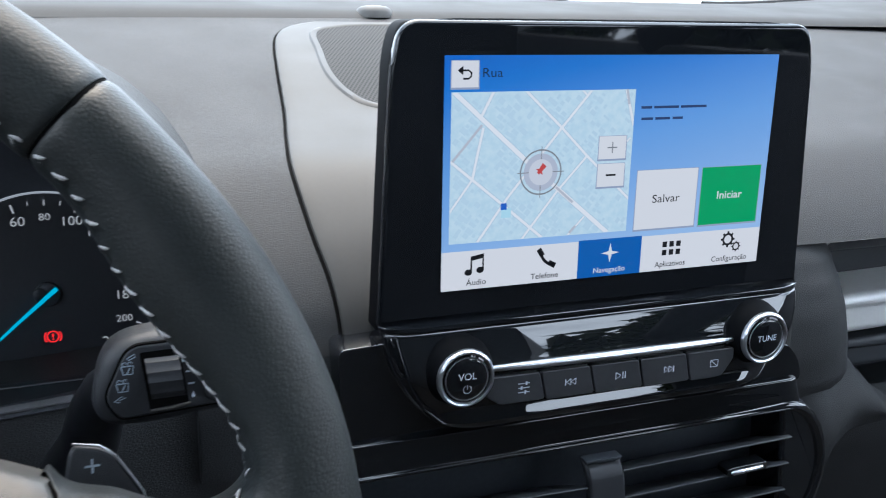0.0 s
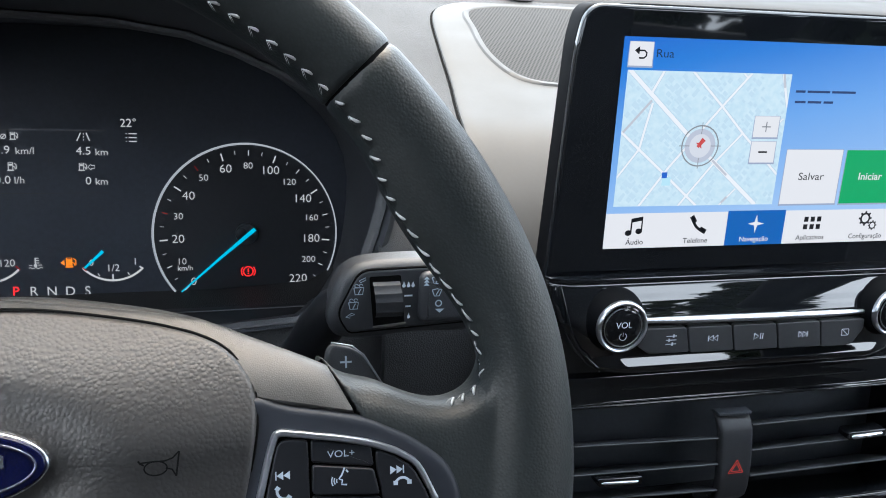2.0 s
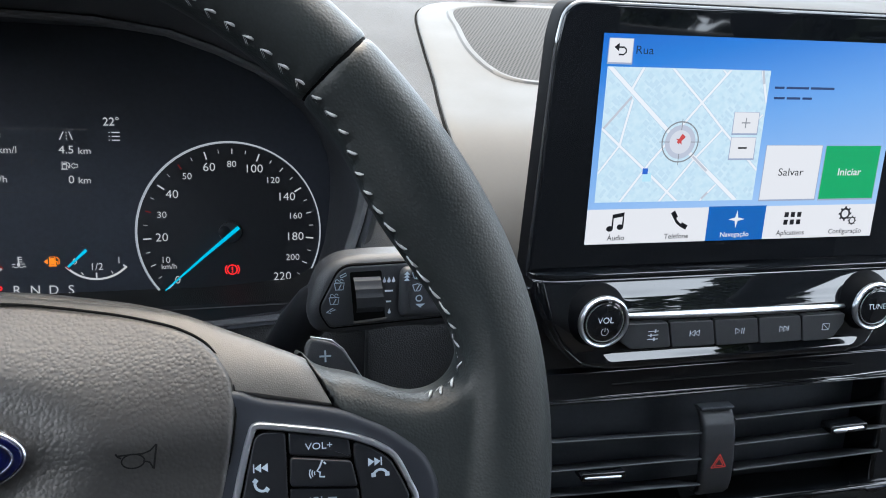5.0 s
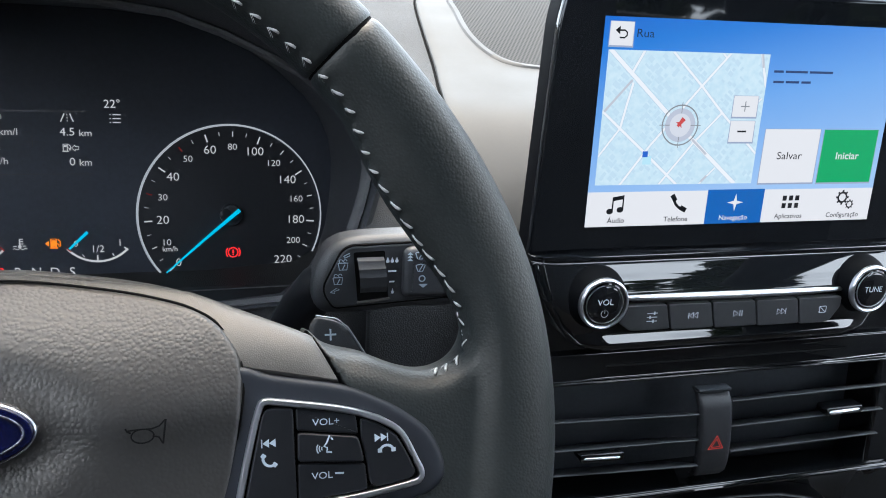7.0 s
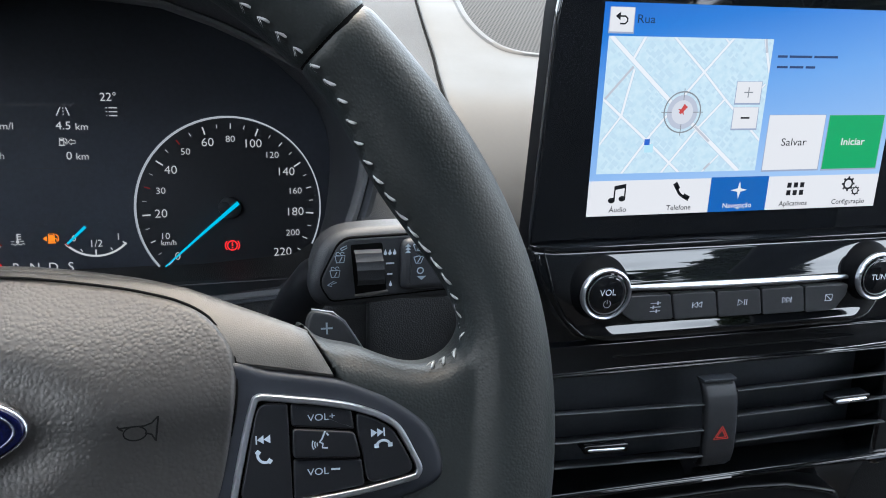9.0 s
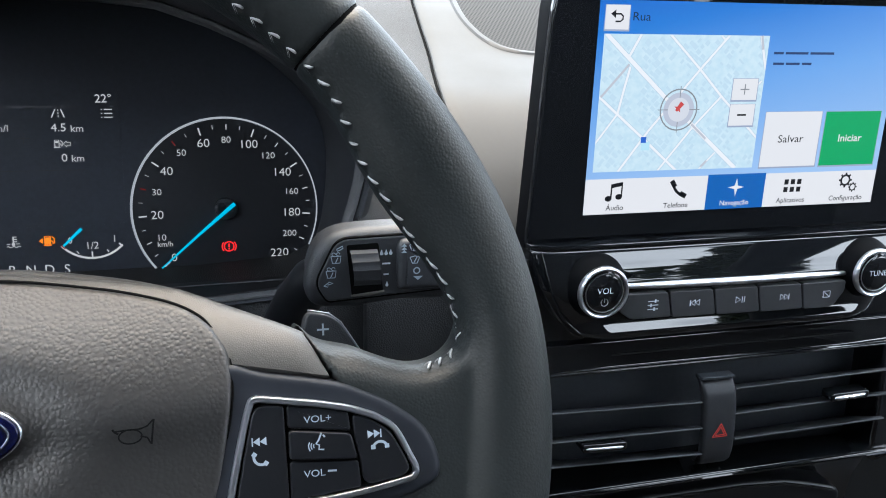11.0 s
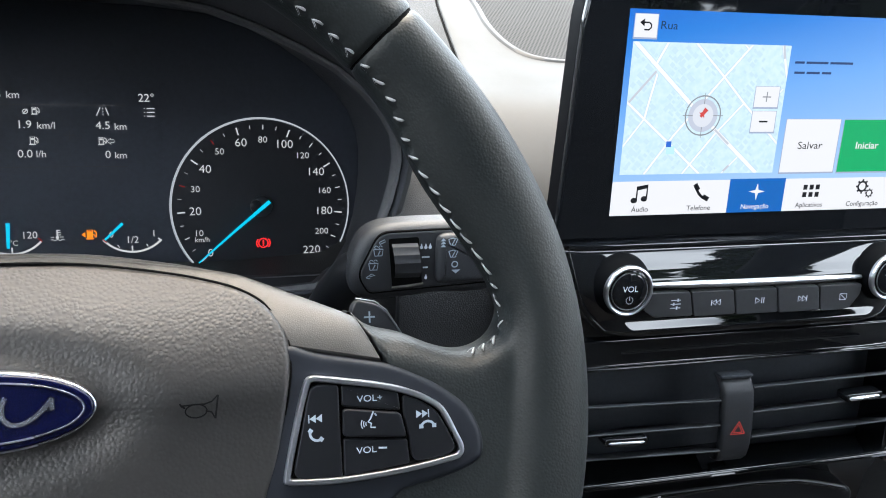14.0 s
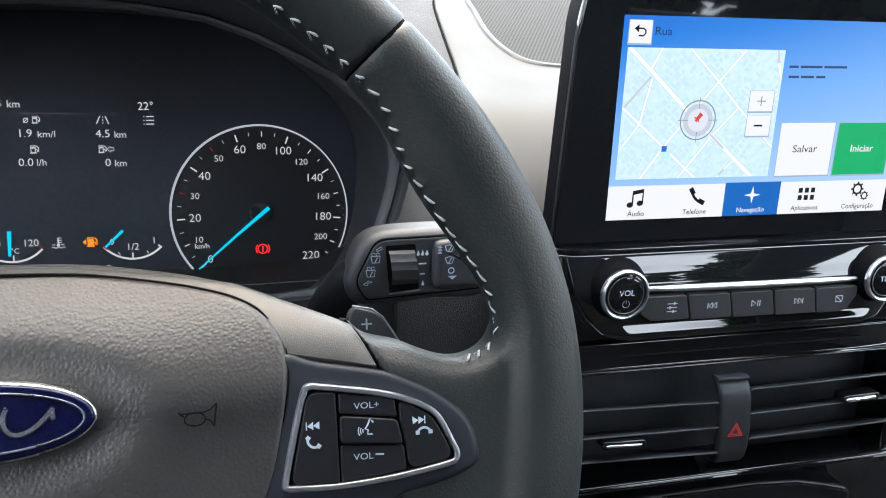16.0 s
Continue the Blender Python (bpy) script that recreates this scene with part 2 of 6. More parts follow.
def again(name, me, parent, m):
    """One more part on a mesh that is shared."""
    ob = new(name, me)
    ob.parent = parent
    ob.matrix_basis = m
    return ob


def area2(pts):
    return sum(a[0] * b[1] - b[0] * a[1] for a, b in zip(pts, pts[1:] + pts[:1]))


def ccw(pts):
    pts = [tuple(p) for p in pts]
    return pts if area2(pts) > 0 else pts[::-1]


def rounded(pts, r, seg=5):
    """A polygon with its corners rounded."""
    pts, out = ccw(pts), []
    n = len(pts)
    for i in range(n):
        p, a, b = Vector(pts[i]), Vector(pts[i - 1]), Vector(pts[(i + 1) % n])
        rr = r[i] if isinstance(r, (list, tuple)) else r
        da, db = (a - p), (b - p)
        k = min(rr, da.length * 0.48, db.length * 0.48)
        s, e = p + da.normalized() * k, p + db.normalized() * k
        for j in range(seg + 1):
            t = j / seg
            q = s * (1 - t) ** 2 + p * 2 * t * (1 - t) + e * t * t
            out.append((q.x, q.y))
    return out


def flowing(pts, seg=5):
    """A smooth closed line through the points."""
    pts, out = ccw(pts), []
    n = len(pts)
    for i in range(n):
        p0, p1, p2, p3 = (Vector(pts[(i + k) % n]) for k in (-1, 0, 1, 2))
        for j in range(seg):
            t = j / seg
            q = 0.5 * (2 * p1 + (p2 - p0) * t + (2 * p0 - 5 * p1 + 4 * p2 - p3) * t * t + (3 * p1 - p0 - 3 * p2 + p3) * t ** 3)
            out.append((q.x, q.y))
    return out


def rect(u0, v0, u1, v1, r=1.0, seg=4):
    return rounded([(u0, v0), (u1, v0), (u1, v1), (u0, v1)], r, seg)


def circle(u, v, r, seg=40, r2=None):
    return [(u + r * math.cos(i * math.tau / seg), v + (r2 or r) * math.sin(i * math.tau / seg)) for i in range(seg)]


def inset(pts, d):
    """The outline drawn inwards by d."""
    n, out = len(pts), []
    for i in range(n):
        p, a, b = Vector(pts[i]), Vector(pts[i - 1]), Vector(pts[(i + 1) % n])
        e1, e2 = (p - a), (b - p)
        if e1.length < 1e-9 or e2.length < 1e-9:
            e1 = e2 = (b - a)
        e1, e2 = e1.normalized(), e2.normalized()
        n1, n2 = Vector((-e1.y, e1.x)), Vector((-e2.y, e2.x))
        m = n1 + n2
        m = m / max(m.dot(m) / 2, 0.35)
        out.append((p.x + m.x * d, p.y + m.y * d))
    return out


def loft(bm, rings, close=True, cap_end=True, cap_start=False):
    """Joins rings of 3D points; the last one is closed by a face."""
    made = [[bm.verts.new(p) for p in ring] for ring in rings]
    n = len(rings[0])
    for r0, r1 in zip(made, made[1:]):
        for i in range(n if close else n - 1):
            j = (i + 1) % n
            bm.faces.new((r0[i], r0[j], r1[j], r1[i]))
    if cap_end:
        bm.faces.new(made[-1])
    if cap_start:
        bm.faces.new(made[0][::-1])
    return made


def slab(outline, n0, n1, edge=1.0, seg=3, bm=None, cap_start=True):
    """A plate with this outline, from depth n0 to n1, its front edges rounded."""
    bm = bm or bmesh.new()
    o = ccw(outline)
    rings = [[(u, v, n0) for u, v in o]]
    for k in range(seg + 1):
        a = k / seg * math.pi / 2
        ring = inset(o, edge * (1 - math.cos(a))) if k else o
        rings.append([(u, v, n1 - edge + edge * math.sin(a)) for u, v in ring])
    o2 = inset(o, edge * 1.3 + 0.02)
    rings.append([(u, v, n1) for u, v in o2])
    loft(bm, rings, cap_start=cap_start)
    return bm


def flat(outline, n, bm=None):
    bm = bm or bmesh.new()
    bm.faces.new([bm.verts.new((u, v, n)) for u, v in ccw(outline)])
    return bm


def ringband(outline, width, n0, n1, seg=4, bm=None):
    """A raised band that follows an outline inwards by width."""
    bm = bm or bmesh.new()
    o = ccw(outline)
    rings = [[(u, v, n0) for u, v in o]]
    for k in range(seg + 1):
        a = k / seg * math.pi
        w = width * (1 - math.cos(a)) / 2
        rings.append([(u, v, n1 - (1 - math.sin(a)) * width * 0.3) for u, v in inset(o, w)])
    rings.append([(u, v, n0) for u, v in inset(o, width)])
    loft(bm, rings, cap_end=False)
    return bm


def dome(outline, centre, height, rings=14, bm=None):
    """A shaped pad: rings from the outline to the centre, height(s, u, v) with s from 1 to 0."""
    bm = bm or bmesh.new()
    o, loops = ccw(outline), []
    for k in range(rings):
        s = 1 - 0.01 * k if k < 5 else 0.95 * (1 - (k - 5) / (rings - 5)) ** 0.9
        loops.append([(centre[0] + (u - centre[0]) * s, centre[1] + (v - centre[1]) * s) for u, v in o])
        loops[-1] = [(u, v, height(s, u, v)) for u, v in loops[-1]]
    made = loft(bm, [[(u, v, -6) for u, v, _ in loops[0]]] + loops, cap_end=False)
    c = bm.verts.new((*centre, height(0, *centre)))
    n = len(o)
    for i in range(n):
        bm.faces.new((made[-1][i], made[-1][(i + 1) % n], c))
    return bm


def turned(profile, seg=48, u=0, v=0, bm=None):
    """A round body about the n axis from (radius, n) pairs."""
    bm = bm or bmesh.new()
    rings = [[(u + r * math.cos(i * math.tau / seg), v + r * math.sin(i * math.tau / seg), n) for i in range(seg)] for r, n in profile]
    loft(bm, rings, cap_end=True)
    return bm


def strip(points, width, n, bm=None, width_end=None):
    """A flat line of some width along points."""
    bm = bm or bmesh.new()
    pts = [Vector(p) for p in points]
    left, right = [], []
    for i, p in enumerate(pts):
        d = (pts[min(i + 1, len(pts) - 1)] - pts[max(i - 1, 0)]).normalized()
        k = (width + ((width if width_end is None else width_end) - width) * i / max(1, len(pts) - 1)) / 2
        left.append(bm.verts.new((p.x - d.y * k, p.y + d.x * k, n)))
        right.append(bm.verts.new((p.x + d.y * k, p.y - d.x * k, n)))
    for i in range(len(pts) - 1):
        bm.faces.new((left[i], right[i], right[i + 1], left[i + 1]))
    return bm


def arc(u, v, r, a0, a1, seg=24):
    return [(u + r * math.cos(radians(a0 + (a1 - a0) * i / seg)), v + r * math.sin(radians(a0 + (a1 - a0) * i / seg))) for i in range(seg + 1)]


def rod(points, radius, seg=8, bm=None, flatten=1.0):
    """A round bar along 3D points."""
    bm = bm or bmesh.new()
    pts, rings = [Vector(p) for p in points], []
    for i, p in enumerate(pts):
        d = (pts[min(i + 1, len(pts) - 1)] - pts[max(i - 1, 0)]).normalized()
        side = d.cross(Vector((0, 0, 1)))
        side = side.normalized() if side.length > 1e-4 else Vector((1, 0, 0))
        up = side.cross(d)
        r = radius[i] if isinstance(radius, (list, tuple)) else radius
        rings.append([tuple(p + side * r * math.cos(k * math.tau / seg) + up * r * flatten * math.sin(k * math.tau / seg)) for k in range(seg)])
    loft(bm, rings, cap_start=True)
    return bm


def text(body, size, u, v, n, mat, parent, name="lettering", align="CENTER", slant=0.0, turn=0.0, squeeze=1.0, bold=0.0):
    """Words in the built-in font as a thin mesh."""
    cu = bpy.data.curves.new("words", "FONT")
    cu.body, cu.size, cu.align_x, cu.align_y, cu.shear = body, size * MM, align, "CENTER", slant
    cu.resolution_u, cu.offset = 3, bold * size * MM
    tmp = new("words", cu)
    bpy.context.view_layer.update()
    me = bpy.data.meshes.new_from_object(tmp.evaluated_get(bpy.context.evaluated_depsgraph_get()))
    bpy.data.objects.remove(tmp)
    me.materials.clear()
    me.materials.append(mat)
    ob = new(name, me)
    ob.parent = parent
    ob.matrix_basis = Matrix.Translation((u * MM, v * MM, n * MM)) @ Matrix.Rotation(radians(turn), 4, "Z") @ Matrix.Diagonal((squeeze, 1, 1, 1))
    return ob


# ---- setting: ground, trees, car shell ----
def setting(name, bm, mat, label, category, m=None, **kw):
    ob = part(name, bm, mat, None, label, **kw)
    ob.matrix_world = m if m is not None else Matrix.Identity(4)
    return tagged(ob, "", category, "", "structure")


g = bmesh.new()
bmesh.ops.create_grid(g, x_segments=24, y_segments=24, size=900)
setting("ground", g, GROUND, "dark grey asphalt ground outside the car", "ground", scale=1)


def tree_line():
    """Far trees behind the car: many leaf clumps with an uneven top."""
    rng, bm = random.Random(4), bmesh.new()
    for i in range(5200):
        a = rng.uniform(0, math.tau)
        top = 6.5 + 9.0 * noise.noise((math.cos(a) * 4, math.sin(a) * 4, 0.3)) + 4.0 * noise.noise((math.cos(a) * 13, math.sin(a) * 13, 2.1))
        r, z = rng.uniform(30, 36), top * rng.uniform(0, 1) ** 0.7
        c = Vector((r * math.cos(a), r * math.sin(a), z))
        s = rng.uniform(0.5, 1.1)
        pts = [c + Vector((rng.gauss(0, s), rng.gauss(0, s), rng.gauss(0, s * 0.7))) for _ in range(4)]
        # Open sky ahead of the car.
        if math.degrees(a) < 182 or math.degrees(a) > 358:
            continue
        v = [bm.verts.new(p) for p in pts]
        for f in ((0, 1, 2), (0, 2, 3), (0, 3, 1), (1, 3, 2)):
            bm.faces.new([v[k] for k in f])
    # One taller tree behind the passenger's side, with low growth beside it.
    for i in range(9000):
        up = rng.uniform(0, 30)
        side = 31.0 + max(0.0, up - 11.5) * 0.52 + 1.3 * noise.noise((up * 0.55, 3.0, 1.0)) + rng.gauss(0, 0.3)
        if up < 11.0 + 1.6 * noise.noise((i * 0.37 % 9.0, 2.0, 7.0)):
            side = 22.0 + (i * 0.37 % 9.0)
        turn = radians(rng.uniform(max(side, 31.0), max(39.0, side + 1)) if side >= 31.0 else side) - math.pi / 2
        r = rng.uniform(29, 31)
        c = Vector((r * math.cos(turn), r * math.sin(turn), 1.0 + r * math.tan(radians(up))))
        v = [bm.verts.new(c + Vector((rng.gauss(0, 0.21), rng.gauss(0, 0.21), rng.gauss(0, 0.17)))) for _ in range(4)]
        for f in ((0, 1, 2), (0, 2, 3), (0, 3, 1), (1, 3, 2)):
            bm.faces.new([v[k] for k in f])
    ob = part("treeline", bm, LEAF, None, "distant dark green trees behind the car", smooth=False, scale=1)
    return tagged(ob, "", "trees", "", "stuff")


tree_line()

# The cabin, in the car's millimetres: floor, doors, roof, pillars, rear wall.
# Local axes of CAR: x right, y ahead, z up.
def box(x0, y0, z0, x1, y1, z1, bm=None):
    bm = bm or bmesh.new()
    return bm if slab([(x0, y0), (x1, y0), (x1, y1), (x0, y1)], z0, z1, 4, 2, bm) else bm


setting("floor", box(-660, -2000, -760, 850, 420, -720), DARK, "dark carpeted car floor", "floor", CAR)
setting("roof", box(-560, -1900, 520, 740, -340, 560), LINER, "grey fabric headliner of the car roof", "ceiling", CAR)
for side, x, top in (("left", -690, -40), ("right", 830, -40)):
    setting(f"wall_{side}", box(x, -2000, -760, x + 50, 480, top), DOOR, "grey door panel below the side windows", "door panel", CAR)
setting("wall_rear", box(-660, -2000, -760, 850, -1940, 240), DARK, "dark rear wall below the tailgate window", "wall", CAR)


# Two unseen blocks, added to keep light from behind off the dash and wheel.
setting("blocker_behind_driver", box(-660, -900, -760, 400, -780, 410), DARK, "unseen dark block added behind the driver's place to hold back light", "wall", CAR)
setting("blocker_behind_passenger", box(400, -900, -760, 850, -780, -220), DARK, "unseen dark block added behind the passenger's place to hold back light", "wall", CAR)


def pillar(name, a, b, w0, mat=LINER, label="grey trimmed roof pillar", w_top=None):
    bm = bmesh.new()
    a, b = Vector(a), Vector(b)
    d = (b - a).normalized()
    s = d.cross(Vector((0, 1, 0))).normalized()
    t = s.cross(d)
    rings = []
    for i in range(5):
        p, w = a.lerp(b, i / 4), w0 + ((w_top or w0) - w0) * (i / 4) ** 1.5
        rings.append([tuple(p + s * w * 0.5 * math.cos(k * math.tau / 12) + t * w * 0.8 * math.sin(k * math.tau / 12)) for k in range(12)])
    loft(bm, rings, cap_start=True)
    return setting(name, bm, mat, label, "pillar", CAR)


for side, x, xt in (("left", -670, -540), ("right", 850, 720)):
    pillar(f"trim_front_{side}", (x, 560, 10), (xt, -350, 535), 90)
    # Unseen; lean and wide top are made to shape the control panel's reflection.
    pillar(f"trim_middle_{side}", (x, -1130, -30), (xt, -360, 535), 70, DARK, "dark middle pillar, unseen, its wide top added to shape the panel's reflection", 240)
    pillar(f"trim_rear_{side}", (x, -1960, 0), (xt, -1830, 535), 240)


def windscreen():
    bm = bmesh.new()
    rings = []
    for k in range(9):
        t = k / 8
        y, z = 640 - 985 * t, 20 + 520 * t + 60 * math.sin(math.pi * t)
        rings.append([(-640 + 100 * t + (1460 - 200 * t) * i / 16, y - 70 * (2 * i / 16 - 1) ** 2, z) for i in range(17)])
    loft(bm, rings, close=False, cap_end=False)
    m = bpy.data.materials.new("windscreen_glass")
    m.use_nodes = True
    b = m.node_tree.nodes["Principled BSDF"]
    socket(b, "Transmission Weight", 1.0), socket(b, "Roughness", 0.0), socket(b, "IOR", 1.05)
    socket(b, "Base Color", (0.93, 0.97, 0.95, 1))
    ob = setting("window_windscreen", bm, m, "clear raked windscreen glass", "windscreen", CAR)
    ob.visible_shadow = False
    return ob


windscreen()

# ---- dashboard ----
# Profile of the dash top, from the driver's edge to the windscreen: (y, z).
PROFILE = [(14, -190), (14, -150), (18, -132), (26, -112), (48, -88), (85, -63), (125, -51), (162, -41), (220, -23), (280, -6), (320, 4), (362, 12), (450, 20), (560, 26), (660, 26)]


def along(t):
    """A place on the dash profile, t from 0 to 1, with the way square to it."""
    f = t * (len(PROFILE) - 1)
    i = min(int(f), len(PROFILE) - 2)
    p0, p1, p2, p3 = (Vector(PROFILE[min(max(i + k, 0), len(PROFILE) - 1)]) for k in (-1, 0, 1, 2))
    s = f - i
    q = 0.5 * (2 * p1 + (p2 - p0) * s + (2 * p0 - 5 * p1 + 4 * p2 - p3) * s * s + (3 * p1 - p0 - 3 * p2 + p3) * s ** 3)
    d = 0.5 * ((p2 - p0) + 2 * (2 * p0 - 5 * p1 + 4 * p2 - p3) * s + 3 * (3 * p1 - p0 - 3 * p2 + p3) * s * s)
    d.normalize()
    return q, Vector((-d.y, d.x))


def sheet(x_left, x_right, t0, t1, lift, cols=40, rows=60, back=6.0, bm=None, roll=2.0):
    """Part of the dash skin between two side lines x(t), lifted off the profile, with rolled edges."""
    bm = bm or bmesh.new()
    grid = []
    for j in range(rows + 1):
        t = t0 + (t1 - t0) * j / rows
        q, nrm = along(t)
        xa, xb = x_left(t), x_right(t)
        row = []
        xs = [xa, xa, xa + roll * 0.3, xa + roll] + [xa + roll + (xb - xa - 2 * roll) * i / cols for i in range(1, cols)] + [xb - roll, xb - roll * 0.3, xb, xb]
        hs = [lift - back, lift - roll, lift - roll * 0.3, lift] + [lift] * (cols - 1) + [lift, lift - roll * 0.3, lift - roll, lift - back]
        for x, h in zip(xs, hs):
            row.append(bm.verts.new((x, q.x + nrm.x * h, q.y + nrm.y * h)))
        grid.append(row)
    for r0, r1 in zip(grid, grid[1:]):
        for i in range(len(r0) - 1):
            bm.faces.new((r0[i], r0[i + 1], r1[i + 1], r1[i]))
    return bm


SEAM_X = [(0.0, -44), (0.16, -43), (0.235, -45), (0.29, -49), (0.36, -51), (0.43, -46), (0.5, -40), (0.57, -33), (0.64, -24), (0.68, -16), (0.705, -6), (0.725, 12)]


def seam_x(t, off=0.0):
    n = len(SEAM_X) - 1
    for i, ((a, xa), (b, xb)) in enumerate(zip(SEAM_X, SEAM_X[1:])):
        if t <= b:
            s = max(0, (t - a) / (b - a))
            (pa, px), (na, nx) = SEAM_X[max(i - 1, 0)], SEAM_X[min(i + 2, n)]
            ma, mb = (xb - px) / (b - pa) * (b - a), (nx - xa) / (na - a) * (b - a)
            return (2 * s ** 3 - 3 * s * s + 1) * xa + (s ** 3 - 2 * s * s + s) * ma + (3 * s * s - 2 * s ** 3) * xb + (s ** 3 - s * s) * mb + off
    return SEAM_X[-1][1] + off


def hood_line(scale, dx=0.0, up=0.0, low=-150):
    half = [(0, -2.6), (43, -4.5), (74, -9), (96, -16.5), (116, -25.5), (134, -35), (149, -47), (159, -58), (164.5, -68), (166, -80), (164.5, -91), (161.5, -103), (158, -114), (152, -126), (140, -139), (126, -147), (80, low), (40, low), (0, low)]
    cx, cz = -273, -90
    pts = [(cx + (x + dx * x / 168) * scale, cz + (z - cz) * scale + up * max(0, (z + 70) / 68)) for x, z in half]
    return pts + [(2 * cx - x, z) for x, z in pts[-2:0:-1]]


dash = thing("dashboard", "grey soft-touch dashboard with a warm silver centre panel", "dashboard", CAR, kind="structure")
pad_skin = sheet(lambda t: -690, lambda t: 860, 0.125, 1.0, 0.0, cols=310)
rim_of_hood = hood_line(1.035, 1, 14)


def inside(x, z, line):
    hit = False
    for (x0, z0), (x1, z1) in zip(line, line[1:] + line[:1]):
        if (z0 > z) != (z1 > z) and x < x0 + (z - z0) / (z1 - z0) * (x1 - x0):
            hit = not hit
    return hit


well = []
for f in pad_skin.faces:
    c = f.calc_center_median()
    if (inside(c.x, c.z, rim_of_hood) and c.y < 235) or (c.x > 222 and c.z < -110) or (-440 < c.x < -112 and c.z < -132):
        well.append(f)
bmesh.ops.delete(pad_skin, geom=well, context="FACES")
part("pad", pad_skin, DASH, dash, "matt grey grained dash pad")
low_skin = sheet(lambda t: -108, lambda t: -40, 0.0, 0.135, -0.6, cols=6)
part("lower_pad", low_skin, LOWER, dash, "black grained lower pad")
part("centre_panel", sheet(lambda t: seam_x(t, 1.6), lambda t: 174 - seam_x(t, 1.6), 0.02, 0.725, 2.2, roll=2.5), SILVER, dash, "smooth warm silver panel")
part("seam_gap", sheet(lambda t: seam_x(t, 0.2), lambda t: seam_x(t, 3.4), 0.02, 0.70, 0.35, cols=4, roll=0.2), SEAM, dash, "dark gap along the panel")


def on_dash(x, y, lift):
    """A place on the upper dash slope by its x and y."""
    lo, hi = 0.3, 1.0
    for _ in range(30):
        mid = (lo + hi) / 2
        lo, hi = (mid, hi) if along(mid)[0].x < y else (lo, mid)
    q, nrm = along(lo)
    return (x, q.x + nrm.x * lift, q.y + nrm.y * lift)


def speaker():
    """The mesh-covered loudspeaker behind the display."""
    half = [(8, 282), (6, 257), (3, 228), (3, 205), (7, 183), (15, 168), (30, 160.8), (60, 157.6), (87, 156.6)]
    back = [(50, 312), (25, 305), (13, 297)]
    line = half + [(174 - x, y) for x, y in half[-2::-1]] + [(174 - x, y) for x, y in back[::-1]] + back
    line = flowing(line, 5)
    ob = thing("speaker_grille", "grey perforated loudspeaker grille in the dash top", "speaker", CAR)
    bm = bmesh.new()
    loops = [[on_dash(x, y, 2.9) for x, y in [(87 + (p[0] - 87) * s, 235 + (p[1] - 235) * s) for p in line]] for s in (1, 0.8, 0.6, 0.4, 0.2)]
    loft(bm, loops)
    m = bpy.data.materials.new("perforated_grille")
    m.use_nodes = True
    nodes, links = m.node_tree.nodes, m.node_tree.links
    b = nodes["Principled BSDF"]
    co, mp = nodes.new("ShaderNodeTexCoord"), nodes.new("ShaderNodeMapping")
    vor, ramp = nodes.new("ShaderNodeTexVoronoi"), nodes.new("ShaderNodeValToRGB")
    mp.inputs["Rotation"].default_value = (0, 0, radians(45))
    mp.inputs["Scale"].default_value = (1, 0.55, 0.0)
    socket(vor, "Scale", 520.0), socket(vor, "Randomness", 0.0)
    ramp.color_ramp.elements[0].position, ramp.color_ramp.elements[1].position = 0.30, 0.40
    ramp.color_ramp.elements[0].color, ramp.color_ramp.elements[1].color = (0.013, 0.013, 0.013, 1), (0.042, 0.042, 0.0415, 1)
    links.new(co.outputs["Object"], mp.inputs["Vector"])
    links.new(mp.outputs["Vector"], vor.inputs["Vector"])
    links.new(vor.outputs["Distance"], ramp.inputs["Fac"])
    links.new(ramp.outputs["Color"], b.inputs["Base Color"])
    bump = nodes.new("ShaderNodeBump")
    socket(bump, "Distance", 0.0006), socket(bump, "Strength", 0.8)
    links.new(ramp.outputs["Color"], bump.inputs["Height"])
    links.new(bump.outputs["Normal"], b.inputs["Normal"])
    socket(b, "Roughness", 0.7), socket(b, "Specular IOR Level", 0.08)
    part("mesh_cover", bm, m, ob)
    bm = bmesh.new()
    rings = []
    for s, lift in ((1.0, 1.5), (1.0, 2.9), (1.01, 3.4), (1.045, 3.4), (1.06, 2.2), (1.06, 1.0)):
        rings.append([on_dash(87 + (x - 87) * s, 237 + (y - 237) * s, lift) for x, y in line])
    loft(bm, rings, cap_end=False)
    part("surround", bm, SILVER, ob, "silver trim ring")


speaker()


def light_sensor():
    ob = thing("light_sensor", "small pale domed light sensor on the dash top", "sensor", CAR @ Matrix.Translation((0.0725, 0.358, 0.0125)))
    part("cap", turned([(15, -2), (14.6, 2.5), (13, 5), (10, 6.6), (5, 7.4), (0.5, 7.6)]), SENSOR, ob)


light_sensor()

bm = bmesh.new()
rise = lambda x, k: 13 * k * max(0.0, (x - 540) / 190) ** 1.5
loft(bm, [[(x, y - 60 * (2 * i / 40 - 1) ** 2, z + rise(x, k)) for i, x in ((i, -640 + 1460 * i / 40) for i in range(41))] for y, z, k in ((344, 8.0, 0), (349, 11.6, 0), (355, 14.6, 0), (362, 16.4, 0), (374, 18.2, 0.1), (420, 23.5, 0.5), (470, 27, 0.9), (520, 28.2, 1), (548, 28.4, 1), (556, 27, 1), (560, 22, 1), (562, -20, 1))], close=False, cap_end=False)
setting("trim_demister", bm, GREY_TRIM, "grey demister strip along the windscreen foot", "trim", CAR)
bm = rod([(x, 560 - 60 * (2 * (x + 640) / 1460 - 1) ** 2, 27.5 + rise(x, 1)) for x in range(520, 821, 20)], 4.0)
